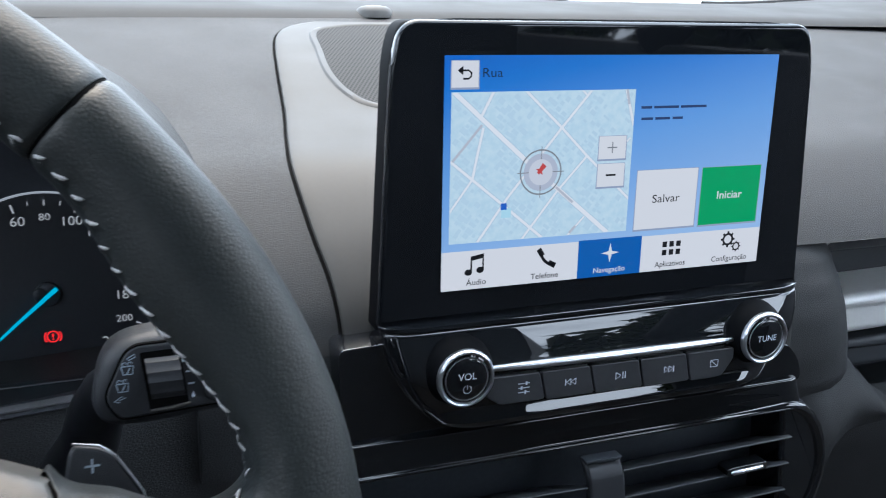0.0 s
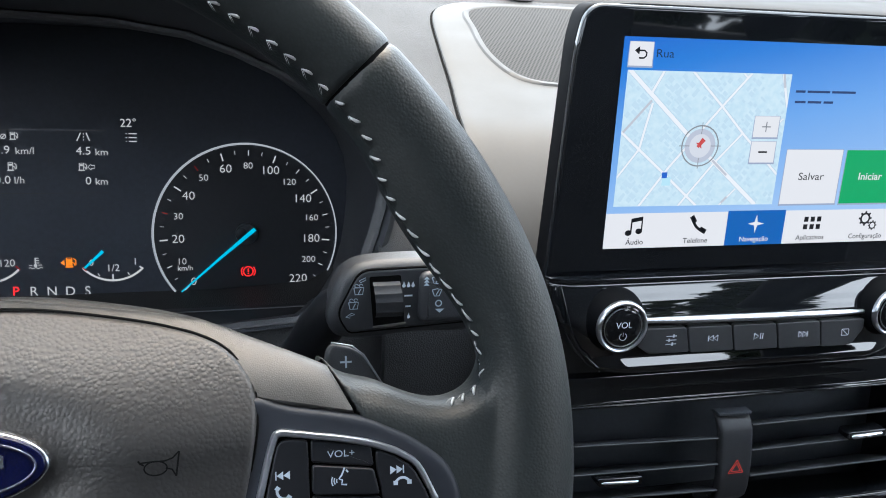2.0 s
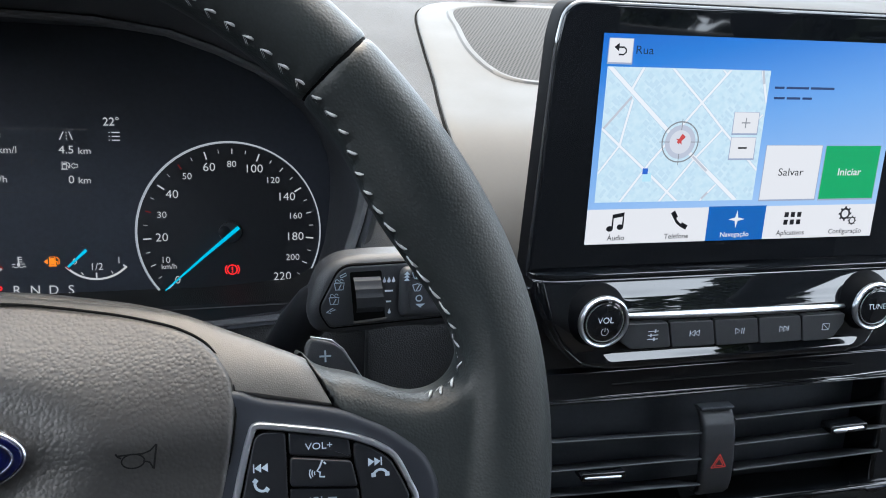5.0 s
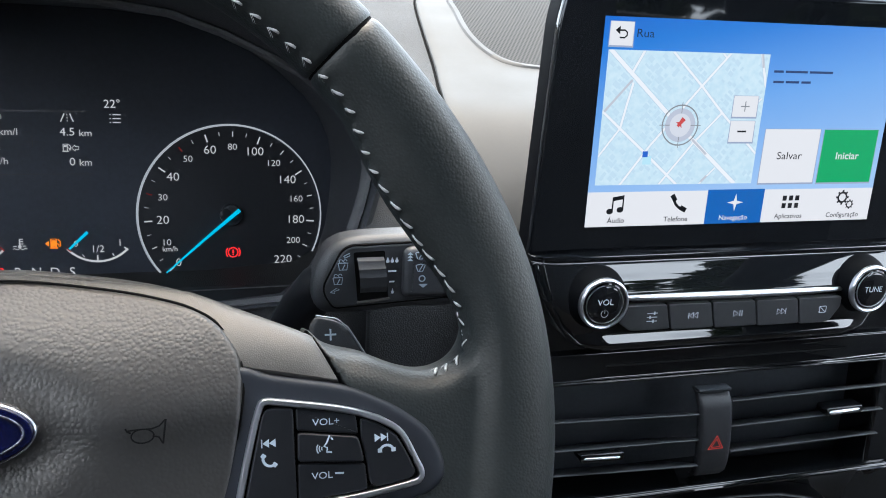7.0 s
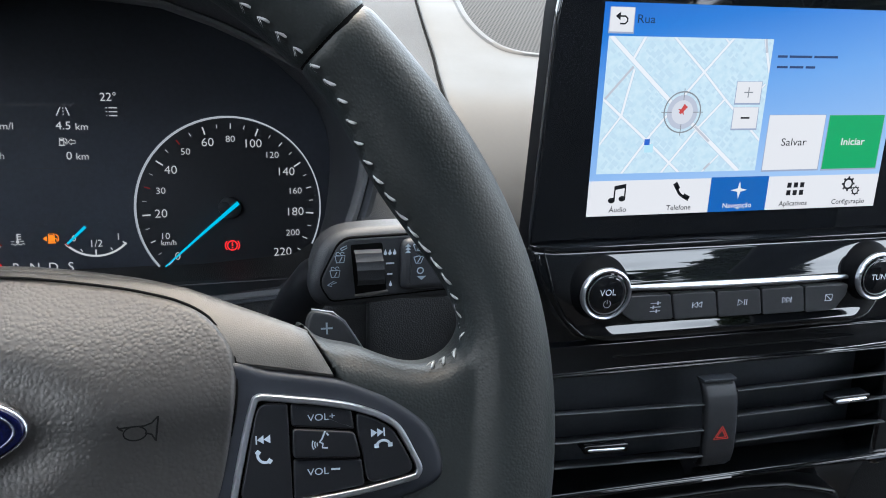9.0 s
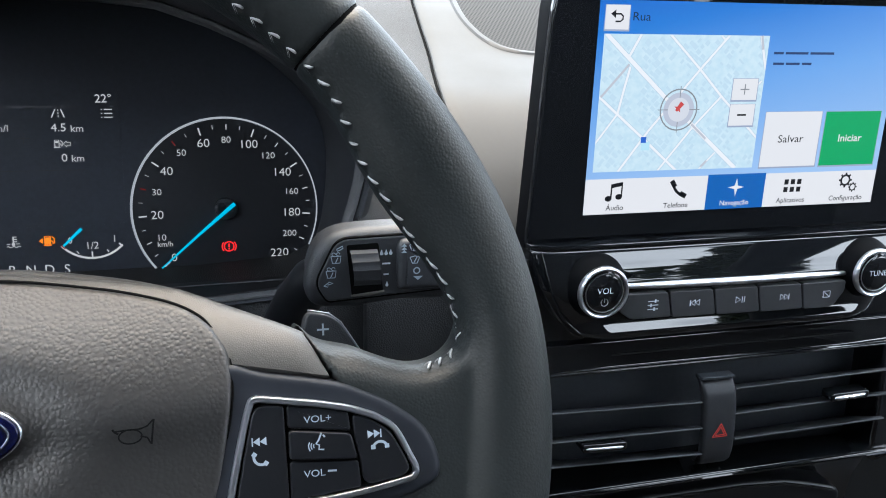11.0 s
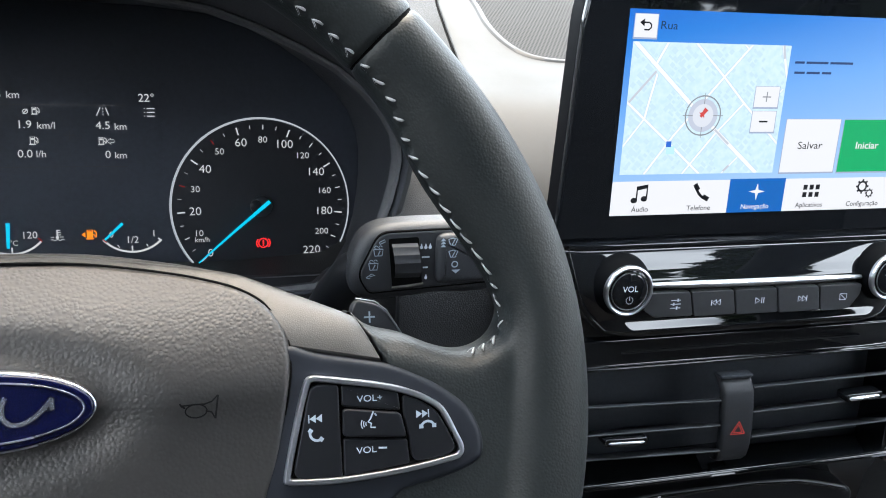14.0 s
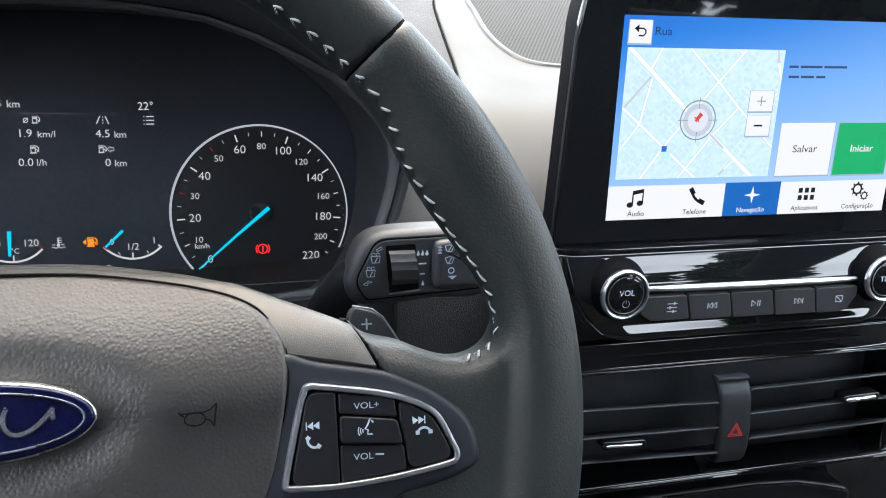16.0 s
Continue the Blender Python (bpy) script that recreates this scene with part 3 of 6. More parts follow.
setting("trim_windscreen_seal", bm, RUBBER, "black rubber seal at the windscreen foot", "trim", CAR)

bm = bmesh.new()
loft(bm, [[(-805 + 1770 * i / 28, y - 110 * (2 * i / 28 - 1) ** 2, z - 12 * (2 * i / 28 - 1) ** 4) for i in range(29)] for y, z in ((680, -20), (690, 16), (710, 40), (760, 52), (900, 70), (1150, 88), (1400, 84), (1600, 40), (1680, -60))], close=False, cap_end=False)
setting("bonnet", bm, BODY, "white painted car bonnet beyond the windscreen", "bonnet", CAR)


def wiper(a, b, c):
    ob = thing("wiper", "black wiper arm and blade resting at the windscreen foot", "wiper", CAR, group="windscreen wipers")
    a, b, c = Vector(a), Vector(b), Vector(c)
    part("blade", rod([a.lerp(b, i / 10) + Vector((0, 0, 3 * math.sin(i / 10 * math.pi))) for i in range(11)], [3, 6, 6.5, 7, 7, 7, 7, 6.5, 6, 5, 4]), RUBBER, ob)
    part("arm", rod([a.lerp(b, 0.5) + Vector((0, 8, 10)), b + Vector((0, 10, 12)), c], [4, 6, 9]), RUBBER, ob)


wiper((-330, 690, 46), (130, 640, 40), (330, 690, 58))
wiper((291, 566, 29), (560, 598, 46), (760, 640, 72))


# ---- cluster hood ----
def hood():
    ob = thing("instrument_hood", "deep hood over the instruments, black inside and grey outside", "hood", CAR)
    line = lambda sc, dx, up, y, lean=0.0: [(x, y - lean * max(0, (z + 70) / 68), z) for x, z in hood_line(sc, dx, up)]
    bm = bmesh.new()
    back = [(0, -10), (43, -11), (74, -14), (96, -21), (114, -30), (130, -41), (144, -54), (153, -66), (158, -78), (160, -90), (160, -103), (159, -116), (157, -130), (152, -146), (140, -160), (124, -166), (80, -166), (40, -166), (0, -166)]
    back = [(-273 + x, z) for x, z in back] + [(-273 - x, z) for x, z in back[-2:0:-1]]
    front = hood_line(0.985)
    loft(bm, [[(a[0] + (b[0] - a[0]) * k, 108 - 74 * k, a[1] + (b[1] - a[1]) * k) for a, b in zip(back, front)] for k in (0, 0.3, 0.6, 0.85, 1)], cap_end=False)
    part("inner_wall", bm, HOOD, ob, "matt black inner wall")
    bm = bmesh.new()
    loft(bm, [line(0.985, 0, 0, 34), line(0.99, 0, 0, 31.5), line(1.0, 0, 0.5, 30), line(1.012, 0, 1, 30), line(1.016, 0, 1, 32), line(1.016, 0, 1, 36)], cap_end=False)
    part("ridge", bm, HOOD_EDGE, ob, "dark grey ridge round the opening")
    bm = bmesh.new()
    loft(bm, [line(1.012, 0, 1, 34), line(1.02, 0, 10, 30, 30), line(1.03, 0, 22, 28, 56), line(1.034, 0, 26, 28, 60)], cap_end=False)
    # Only the upper part takes the paler, lit colour; the sides stay black.
    foot = bm.copy()
    bmesh.ops.delete(bm, geom=[f for f in bm.faces if f.calc_center_median().z < -50], context="FACES")
    bmesh.ops.delete(foot, geom=[f for f in foot.faces if f.calc_center_median().z >= -50], context="FACES")
    part("brow_side", foot, HOOD, ob, "black side of the brow")
    part("brow", bm, HOOD_LIT, ob, "underside of the hood's brow, coloured paler to stand for light on it")
    bm = bmesh.new()
    loft(bm, [line(1.034, 0, 26, 28, 60), line(1.044, 1, 29, 29, 61), line(1.052, 1, 27, 36, 58), line(1.062, 2, 25, 56, 45), line(1.07, 4, 22, 90, 20), line(1.075, 5, 18, 160, 0), line(1.075, 5, 8, 250, 0), line(1.05, 3, -14, 330, 0)], cap_end=False)
    part("shell", bm, DASH, ob, "grey grained outer shell")
    bm = bmesh.new()
    for z, n in ((-150, 58), (-154, 40)):
        rod([(-440, n, z), (-273, n - 4, z - 0.5), (-129, n, z)], 1.1, bm=bm)
    part("ledge_ribs", bm, HOOD_EDGE, ob, "thin ridges on the ledge below the dials")
    bm = slab([(-440, -149.5), (-440, -172), (-126, -172), (-126, -149.5)], -62, -30, 3)
    bmesh.ops.transform(bm, matrix=pose(0, 0, 0, 90), verts=bm.verts)
    part("ledge", bm, LEDGE, ob, "black ledge below the dials")


hood()

# Lower dash beside and below the steering column.
bm = bmesh.new()
loft(bm, [[(x, y, z) for x in (-690, -500, -300, -100, -40)] for y, z in ((30, -150), (26, -165), (18, -200), (14, -260), (30, -420), (90, -600))], close=False, cap_end=False)
setting("wall_lower_dash", bm, LOWER, "black grained lower dash panel round the column", "dash panel", CAR)

def between(x, table):
    for (a, va), (b, vb) in zip(table, table[1:]):
        if x <= b:
            k = max(0.0, (x - a) / (b - a))
            return va + (vb - va) * k * k * (3 - 2 * k)
    return table[-1][1]


def flank():
    """Grey dash front to the passenger's side of the centre unit, with the recess beside it."""
    bm, made = bmesh.new(), []
    for j in range(25):
        z = -106 - 106 * j / 24
        y0 = between(-z, [(106, 30), (120, 22.6), (135, 17.4), (150, 14.5), (170, 14.5), (190, 17), (212, 26)])
        xr = 273 + (-128 - z) * 0.3
        back = [(0.0, 0), (0.25, 0.6), (0.45, 2.4), (0.62, 5.6), (0.78, 11), (0.89, 17.5), (0.96, 24), (1.0, 32), (1.01, 60)]
        made.append([(200, y0, z)] + [(214 + (xr - 214) * k, y0 + d, z) for k, d in back])
    loft(bm, made, close=False, cap_end=False)
    setting("wall_passenger_dash", bm, DASH, "grey grained dash front beside the centre unit", "dash panel", CAR)
    top = [(200, -188), (237, -194), (262, -190), (280, -186), (291, -188), (302, -199), (314, -212), (334, -222), (400, -226), (900, -226)]
    low = [(200, -258), (250, -258), (264, -248), (272, -237), (284, -231), (310, -230), (900, -236)]
    bm, made = bmesh.new(), []
    xs = [200 + 5 * i for i in range(30)] + [350 + 34 * i for i in range(16)]
    for j in range(15):
        s = max(0, j - 1) / 13
        row = []
        for x in xs:
            z0, z1 = between(x, top), between(x, low)
            y_top = between(x, [(200, 18), (237, 22), (291, 46), (340, 50), (900, 60)])
            y_mid = between(x, [(200, 32), (232, 26), (252, 17), (300, 24), (400, 34), (900, 44)])
            y = y_top + (y_mid - y_top) * math.sin(min(1.0, s * 1.6) * math.pi / 2) + 14 * max(0.0, s - 0.7)
            row.append((x, y + (14 if j == 0 else 0), z0 + (z1 - z0) * s + (-1 if j == 0 else 0)))
        made.append(row)
    loft(bm, made, close=False, cap_end=False)
    setting("trim_passenger_roll", bm, DASH, "grey grained roll below the passenger trim strip", "dash panel", CAR)
    bm = bmesh.new()
    loft(bm, [[(x, y + (x - 240) * 0.03, z) for x in (244, 300, 420, 600, 860)] for y, z in ((44, -222), (38, -236), (40, -262), (52, -300), (80, -420))], close=False, cap_end=False)
    setting("wall_glove_box", bm, LOWER, "black grained panel below the passenger roll", "dash panel", CAR)
    bm = bmesh.new()
    loft(bm, [[(x, y, z) for x in (262, 300, 420, 600, 860)] for y, z in ((40, -112), (46, -118), (60, -124), (100, -130), (104, -230), (60, -232))], close=False, cap_end=False)
    setting("wall_passenger_recess", bm, SLAT, "dark recess across the passenger dash", "dash panel", CAR)


flank()


def passenger_trim():
    ob = thing("passenger_trim", "silver trim strip in the dark recess of the passenger dash", "trim strip", FACE)
    part("strip", slab(rounded([(276, -155), (700, -148), (700, -174), (276, -182)], 5), -120, -57, 6, 4), STRIP, ob, "silver strip, whitened in colour for the sky it reflects")
    part("lower_lip", slab(rounded([(276, -188), (700, -182), (700, -208), (276, -208)], 4), -120, -62, 4), SLAT, ob, "black lip below the strip")


passenger_trim()


# ---- steering column ----
def column():
    ob = thing("steering_column", "black plastic steering column shroud", "steering column", seat(-272, -137.5, -128.8, 18.26))
    bm = bmesh.new()
    rings = []
    for n, s in ((-230, 1.15), (-150, 1.08), (-80, 1.0), (-60, 0.9), (-52, 0.7)):
        rings.append([(u * s, v * s - 18, n) for u, v in rounded([(-62, -58), (62, -58), (70, 0), (48, 44), (-48, 44), (-70, 0)], 26)])
    loft(bm, rings)
    part("shroud", bm, LOWER, ob)


column()


# ---- steering wheel ----
def thumb(a):
    """How far the rim swells inwards at this angle, for the thumbs."""
    a = math.degrees(math.asin(math.sin(radians(a))))
    return 4.0 * math.exp(-((a - 28.5) / 8.0) ** 2) - 6.6 * math.exp(-((a - 9.5) / 8.0) ** 2)


def slim(a):
    """How much thinner the rim's outer side is towards its top."""
    k = min(1.0, max(0.0, (math.degrees(math.asin(math.sin(radians(a)))) - 6) / 36))
    return 5.0 * k * k * (3 - 2 * k)


def torus_part(R, r, rn, a0, a1, seg=90, ring=28, bm=None):
    """A stretch of the wheel rim, its ends rounded off."""
    bm = bm or bmesh.new()
    rings = []
    ends = [(0.0, 0.90), (0.0, 0.955), (0.25, 0.985), (0.7, 1.0)]
    cuts = [(a0 + d, k) for d, k in ends] + [(a0 + 1 + (a1 - a0 - 2) * i / seg, 1.0) for i in range(seg + 1)] + [(a1 - d, k) for d, k in ends[::-1]]
    for a, k in cuts:
        ca, sa = math.cos(radians(a)), math.sin(radians(a))
        ring_now = []
        for j in range(ring):
            b = j * math.tau / ring
            out = R + (r + (thumb(a) if math.cos(b) < 0 else -slim(a))) * k * math.cos(b)
            ring_now.append((out * ca, out * sa, rn * k * math.sin(b)))
        rings.append(ring_now)
    loft(bm, rings, cap_start=True)
    return bm


WHEEL_R, RIM_R, RIM_N = 180.0, 18.2, 16.6
SEAM_A = 44.2


def mirrored(pts):
    return [(-u, v) for u, v in pts][::-1]


def cover_rings():
    """Sections of the cover that runs behind the airbag's top and widens along the spoke: from its lower to its upper edge."""
    low = [(0, 44), (22, 43.6), (44, 42), (60, 38.6), (70, 34), (77, 29), (82, 24.5), (87, 21.2), (94, 19.9), (102, 18.3), (112, 16.3), (120.4, 14.5), (121.6, 14.3), (122.0, 14.2)]
    high = [(0, 53.8), (22, 52.9), (44, 50.2), (60, 47.9), (70, 46.0), (77, 44.4), (83, 42.0), (90, 39.0), (97, 36.1), (104, 33.2), (110, 30.6), (114.2, 28.6), (114.8, 28.2), (115.1, 28.0)]
    rings = []
    for k, ((a, b), (c, d)) in enumerate(zip(low, high)):
        ring, end = [], (0.3, 1.0, 4.0)[k - 11] if k > 10 else 0.0
        for i in range(15):
            w = i / 14
            u, v = a + (c - a) * w, b + (d - b) * w
            fall = v - 21 + 0.2 * (u - 88)
            spoke = 9.6 - (0.12 * fall + 0.0255 * fall * max(0.0, fall))
            hub = 12.0 - 20.0 * (max(0.0, v - 6) / 44) ** 1.7
            g = min(1.0, max(0.0, (u - 76) / 14))
            n = hub + (spoke - hub) * g * g * (3 - 2 * g)
            n -= 2.0 * max(0.0, (w - 0.6) / 0.4) ** 2.4 + (1.2 if i == 0 and k > 6 else 0.0)
            ring.append((u, v, n - end))
        ring += [(ring[-1][0] + 0.3, ring[-1][1] + 0.4, ring[-1][2] - 3), (ring[-1][0], ring[-1][1] - 1, -24)]
        rings.append(ring[::-1])
    return rings


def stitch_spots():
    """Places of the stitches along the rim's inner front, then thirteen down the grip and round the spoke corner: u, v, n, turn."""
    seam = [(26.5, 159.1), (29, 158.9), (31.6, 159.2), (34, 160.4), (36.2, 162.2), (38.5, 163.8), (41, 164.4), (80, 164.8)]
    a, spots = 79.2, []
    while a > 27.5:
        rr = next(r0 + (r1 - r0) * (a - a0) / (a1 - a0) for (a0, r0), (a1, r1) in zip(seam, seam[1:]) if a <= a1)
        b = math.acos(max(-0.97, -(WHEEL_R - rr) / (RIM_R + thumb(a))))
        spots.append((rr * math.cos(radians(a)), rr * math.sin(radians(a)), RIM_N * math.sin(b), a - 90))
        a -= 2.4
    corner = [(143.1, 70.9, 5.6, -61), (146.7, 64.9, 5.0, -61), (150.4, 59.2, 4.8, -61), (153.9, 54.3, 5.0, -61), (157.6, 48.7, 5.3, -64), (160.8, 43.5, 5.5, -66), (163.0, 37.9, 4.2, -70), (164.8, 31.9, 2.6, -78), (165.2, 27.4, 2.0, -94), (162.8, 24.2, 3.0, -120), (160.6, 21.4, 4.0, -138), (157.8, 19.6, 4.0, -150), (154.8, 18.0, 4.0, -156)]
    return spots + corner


def settled(grip, spots):
    """The spots below the rim's joint, moved onto the leather of the grip, each with the way out of the leather."""
    bpy.context.view_layer.update()
    out = []
    for u, v, n, turn in spots:
        normal = None
        if math.degrees(math.atan2(v, u)) < SEAM_A - 1:
            hit, at, normal, index = grip.closest_point_on_mesh(Vector((u, v, n)) * MM)
            u, v, n = at * 1000 + normal * 0.35
        out.append((u, v, n, turn, normal))
    return out


def pucker(co, side, spots):
    """Draws the leather in at each stitch."""
    for u, v, n in (q[:3] for q in spots):
        turn = math.degrees(math.atan2(v, u)) - 90
        d = co - np.array((side * u, v, n))
        out = np.array((side * math.cos(radians(turn + 90)), math.sin(radians(turn + 90)), 0.45))
        deep = 1.5 * np.exp(-(d ** 2).sum(1) / 4.4)
        co -= deep[:, None] * out


def steering_wheel():
    ob = thing("steering_wheel", "black leather steering wheel with pale stitching and a blue oval badge", "steering wheel", WHEEL)
    bm = torus_part(WHEEL_R, RIM_R - 0.3, RIM_N - 0.3, SEAM_A + 0.1, 180 - SEAM_A - 0.1, 260, 56)
    co = np.array([q.co[:] for q in bm.verts])
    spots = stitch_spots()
    for side in (1, -1):
        pucker(co, side, spots)
    for q, p in zip(bm.verts, co):
        q.co = p
    part("rim_top", bm, LEATHER, ob, "smooth black leather top arc")
    part("rim_bottom", torus_part(WHEEL_R, RIM_R - 0.4, RIM_N - 0.4, 180 + SEAM_A + 8, 360 - SEAM_A - 8), LEATHER, ob, "black leather bottom arc")
    for a in (SEAM_A, 180 - SEAM_A):
        part("rim_core", torus_part(WHEEL_R, RIM_R - 1.3, RIM_N - 1.3, a - 3, a + 3, 6), SEAM, ob, "dark core below the leather joint")
    # Grip and spoke are one leather body.
    web = [(112, 27.4), (118, 26.2), (124, 24.0), (131, 22.6), (138, 19.3), (146, 16.2), (153, 15.0), (160, 16.6), (165.5, 20.6), (169, 28), (171, 36), (184, 40), (188, 0), (184, -46), (160, -64), (118, -64), (112, -40)]
    for side in (1, -1):
        bm = torus_part(WHEEL_R, RIM_R, RIM_N, -SEAM_A - 7.6, SEAM_A + 0.2)
        bm = slab(flowing(web, 4), -15, 10.0, 9.0, 6, bm)
        if side < 0:
            bmesh.ops.scale(bm, vec=(-1, 1, 1), verts=bm.verts)
            bmesh.ops.reverse_faces(bm, faces=bm.faces)
        grip = part("grip", bm, LEATHER, ob, "black grained leather grip and spoke", angle=180)
        r = grip.modifiers.new("fuse", "REMESH")
        r.mode, r.voxel_size, r.use_smooth_shade = "VOXEL", 0.0013, True
        f = grip.modifiers.new("soften", "SMOOTH")
        f.factor, f.iterations = 0.6, 34
        bpy.context.view_layer.update()
        me = bpy.data.meshes.new_from_object(grip.evaluated_get(bpy.context.evaluated_depsgraph_get()))
        grip.modifiers.clear()
        grip.data = me
        co = np.empty(len(me.vertices) * 3)
        me.vertices.foreach_get("co", co)
        co = co.reshape(-1, 3) * 1000
        # The spoke slopes away towards its top, flush with the cover beside it.
        u, v = co[:, 0] * side, co[:, 1]
        fade = np.clip((160 - u) / 34, 0, 1) * np.clip((44 - v) / 12, 0, 1) * (v > 0)
        fall = np.maximum(0.0, v - 20 + 0.2 * (u - 88))
        co[:, 2] -= (0.12 * fall + 0.0255 * fall * fall) * fade
        co[:, 2] -= 0.5 * np.clip((134 - u) / 12, 0, 1) * (v > 0) * (v < 45)
        # It ends in a gap along the cover's end.
        gone = np.clip((0.8 - (u - 122.3 + (v - 14.3) * 0.53)) / 1.3, 0, 1) * (v > 9) * (v < 34) * (co[:, 2] > -8)
        co[:, 2] -= 7.0 * gone
        if side > 0:
            me.vertices.foreach_set("co", (co / 1000).ravel())
            me.update()
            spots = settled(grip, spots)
        pucker(co, side, spots)
        me.vertices.foreach_set("co", (co / 1000).ravel())
        me.update()
        # The upper cover of the spoke, smooth plastic.
        bm = bmesh.new()
        loft(bm, [[(side * u, v, n) for u, v, n in ring] for ring in cover_rings()], close=False, cap_end=False)
        if side < 0:
            bmesh.ops.reverse_faces(bm, faces=bm.faces)
        part("spoke_cover", bm, COVER, ob, "smooth dark grey cover over hub and spoke")
        bezel = [(88, 21), (101, 18.2), (122, 13.8), (132, 9.8), (140, 5.6), (149, -1.3), (153, -7), (155.2, -14), (154.5, -20), (149, -23.6), (138, -26.6), (129, -28), (124, -31), (117, -40), (104, -52), (80, -56), (78, -20), (82, 3)]
        bezel = bezel if side > 0 else mirrored(bezel)
        part("switch_panel", slab(flowing(bezel, 4), -10, 11.2, 2.2, 3), SATIN, ob, "dark satin switch panel")
    switch_pack(ob)
    # Hub.
    half = [(0, 51.2), (16, 50.9), (32, 49.7), (55, 46.0), (68, 42.9), (76, 40.2), (82.4, 36.6), (87, 32.0), (90.4, 26.6), (91.4, 21.0), (91.2, 14), (89.6, 3), (87.2, -11), (83.2, -24), (72, -54), (40, -74), (0, -78)]
    pad = flowing(half + mirrored(half)[1:-1], 4)

    def swell(s, u, v):
        h = 16.2 - 1.6 * max(0.0, (s - 0.982) / 0.018) ** 2 - 1.8 * s * s
        h -= 20.0 * (max(0.0, v - 6) / 44) ** 1.7
        h -= 2.6 * (1 - math.exp(-(max(0.0, 15 - v) / 14) ** 2))
        d = math.hypot(u / 46, (v - 7.8) / 21)
        return h - 3.2 * math.exp(-max(0, d - 0.75) ** 2 * 14)

    part("airbag_cover", dome(pad, (0, 0), swell, 34), PAD, ob, "dark grey pebbled airbag cover", angle=75)
    gap = bmesh.new()
    loft(gap, [[(u, v, swell(1.0, *p) + dn) for (u, v), p in zip(inset(ccw(pad), d), ccw(pad))] for d, dn in ((0.15, 0.3), (-0.3, 0.2), (-0.65, -0.5), (-0.75, -3.0))], cap_end=False)
    part("airbag_gap", gap, SEAM, ob, "dark narrow gap round the airbag cover")
    border = [(u * 1.03, v * 1.04 + 1.6) for u, v in pad]
    part("hub_border", slab(border, -30, -13.0, 6.0, 5), COVER, ob, "smooth rim round the airbag cover")
    badge = part("badge", slab(circle(0, 7.8, 33.4, 72, 12.2), 8, 14.6, 0.8), CHROME, ob, "oval badge with a bright rim")
    part("field", slab(circle(0, 7.8, 32.7, 72, 11.5), 12, 15.6, 1.0), BLUE, badge, "deep blue enamel oval")
    part("inner_line", ringband(circle(0, 7.8, 30.2, 72, 9.3), 0.6, 15.6, 16.15), CHROME, badge)
    # Plain silver strokes on the badge.
    swash = []
    for k in range(121):
        t = k / 120
        a = math.tau * 3.5 * t
        size = 1.0 - 0.35 * abs(2 * t - 1)
        lift = 4.6 * size * math.sin(a)
        swash.append((-23 + 46 * t + 2.6 * size * math.cos(a) + 0.45 * lift, 7.8 + lift))
    part("swash", strip(swash, 1.3, 16.2), CHROME, badge, "plain silver looped ribbon")
    # Moulded horn mark: flat strips whose dark colour stands in for the relief's shade.
    horn = strip([(57.0, 6.3), (57.6, 5.4), (58.6, 4.8)], 0.55, 17.2)
    strip([(57.6, 5.6), (61, 5.75), (64.4, 5.7), (66.6, 6.4), (68.3, 8.1)], 0.48, 17.25, horn)
    strip([(68.5, 8.3), (68.0, 4.7), (67.5, 0.9)], 0.55, 17.3, horn)
    strip([(67.4, 1.1), (66.4, 3.0), (64.6, 3.6)], 0.48, 17.25, horn)
    strip([(61.8 + 3.2 * math.cos(radians(a)), 3.7 + 2.1 * math.sin(radians(a))) for a in range(0, 370, 15)], 0.45, 17.2, horn)
    for q in horn.verts:
        q.co.z = swell(q.co.x / 93, q.co.x, q.co.y) + 0.3
    part("horn_mark", horn, HORN, ob, "horn mark, its relief drawn as dark shade strips")
    paddle = part("paddle", slab(rounded([(114, 4), (139, 4), (138.8, 17), (131.8, 28.5), (128, 31.6), (120.6, 33.4), (118.6, 31.0)], [2, 2, 3, 5, 4, 3, 3]), -34, -28.4, 1.2), STALK, ob, "dark shift paddle")
    # The highlight on the paddle's edge, made as a thin bright bar.
    part("edge_highlight", rod([(120, 33.9, -28.6), (127.5, 32.3, -28.6), (131.6, 29, -28.6), (135, 23.4, -28.6), (138.8, 17, -28.6), (139, 8, -28.6)], 0.35), CHROME_DARK, paddle, "thin bright bar standing for the highlight on the edge")
    plus = bmesh.new()
    strip([(123.0, 26.8), (127.2, 26.8)], 0.65, -28.2, plus), strip([(125.1, 28.9), (125.1, 24.7)], 0.65, -28.15, plus)
    part("plus_mark", plus, PRINT_COOL, paddle)
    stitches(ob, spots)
    return ob


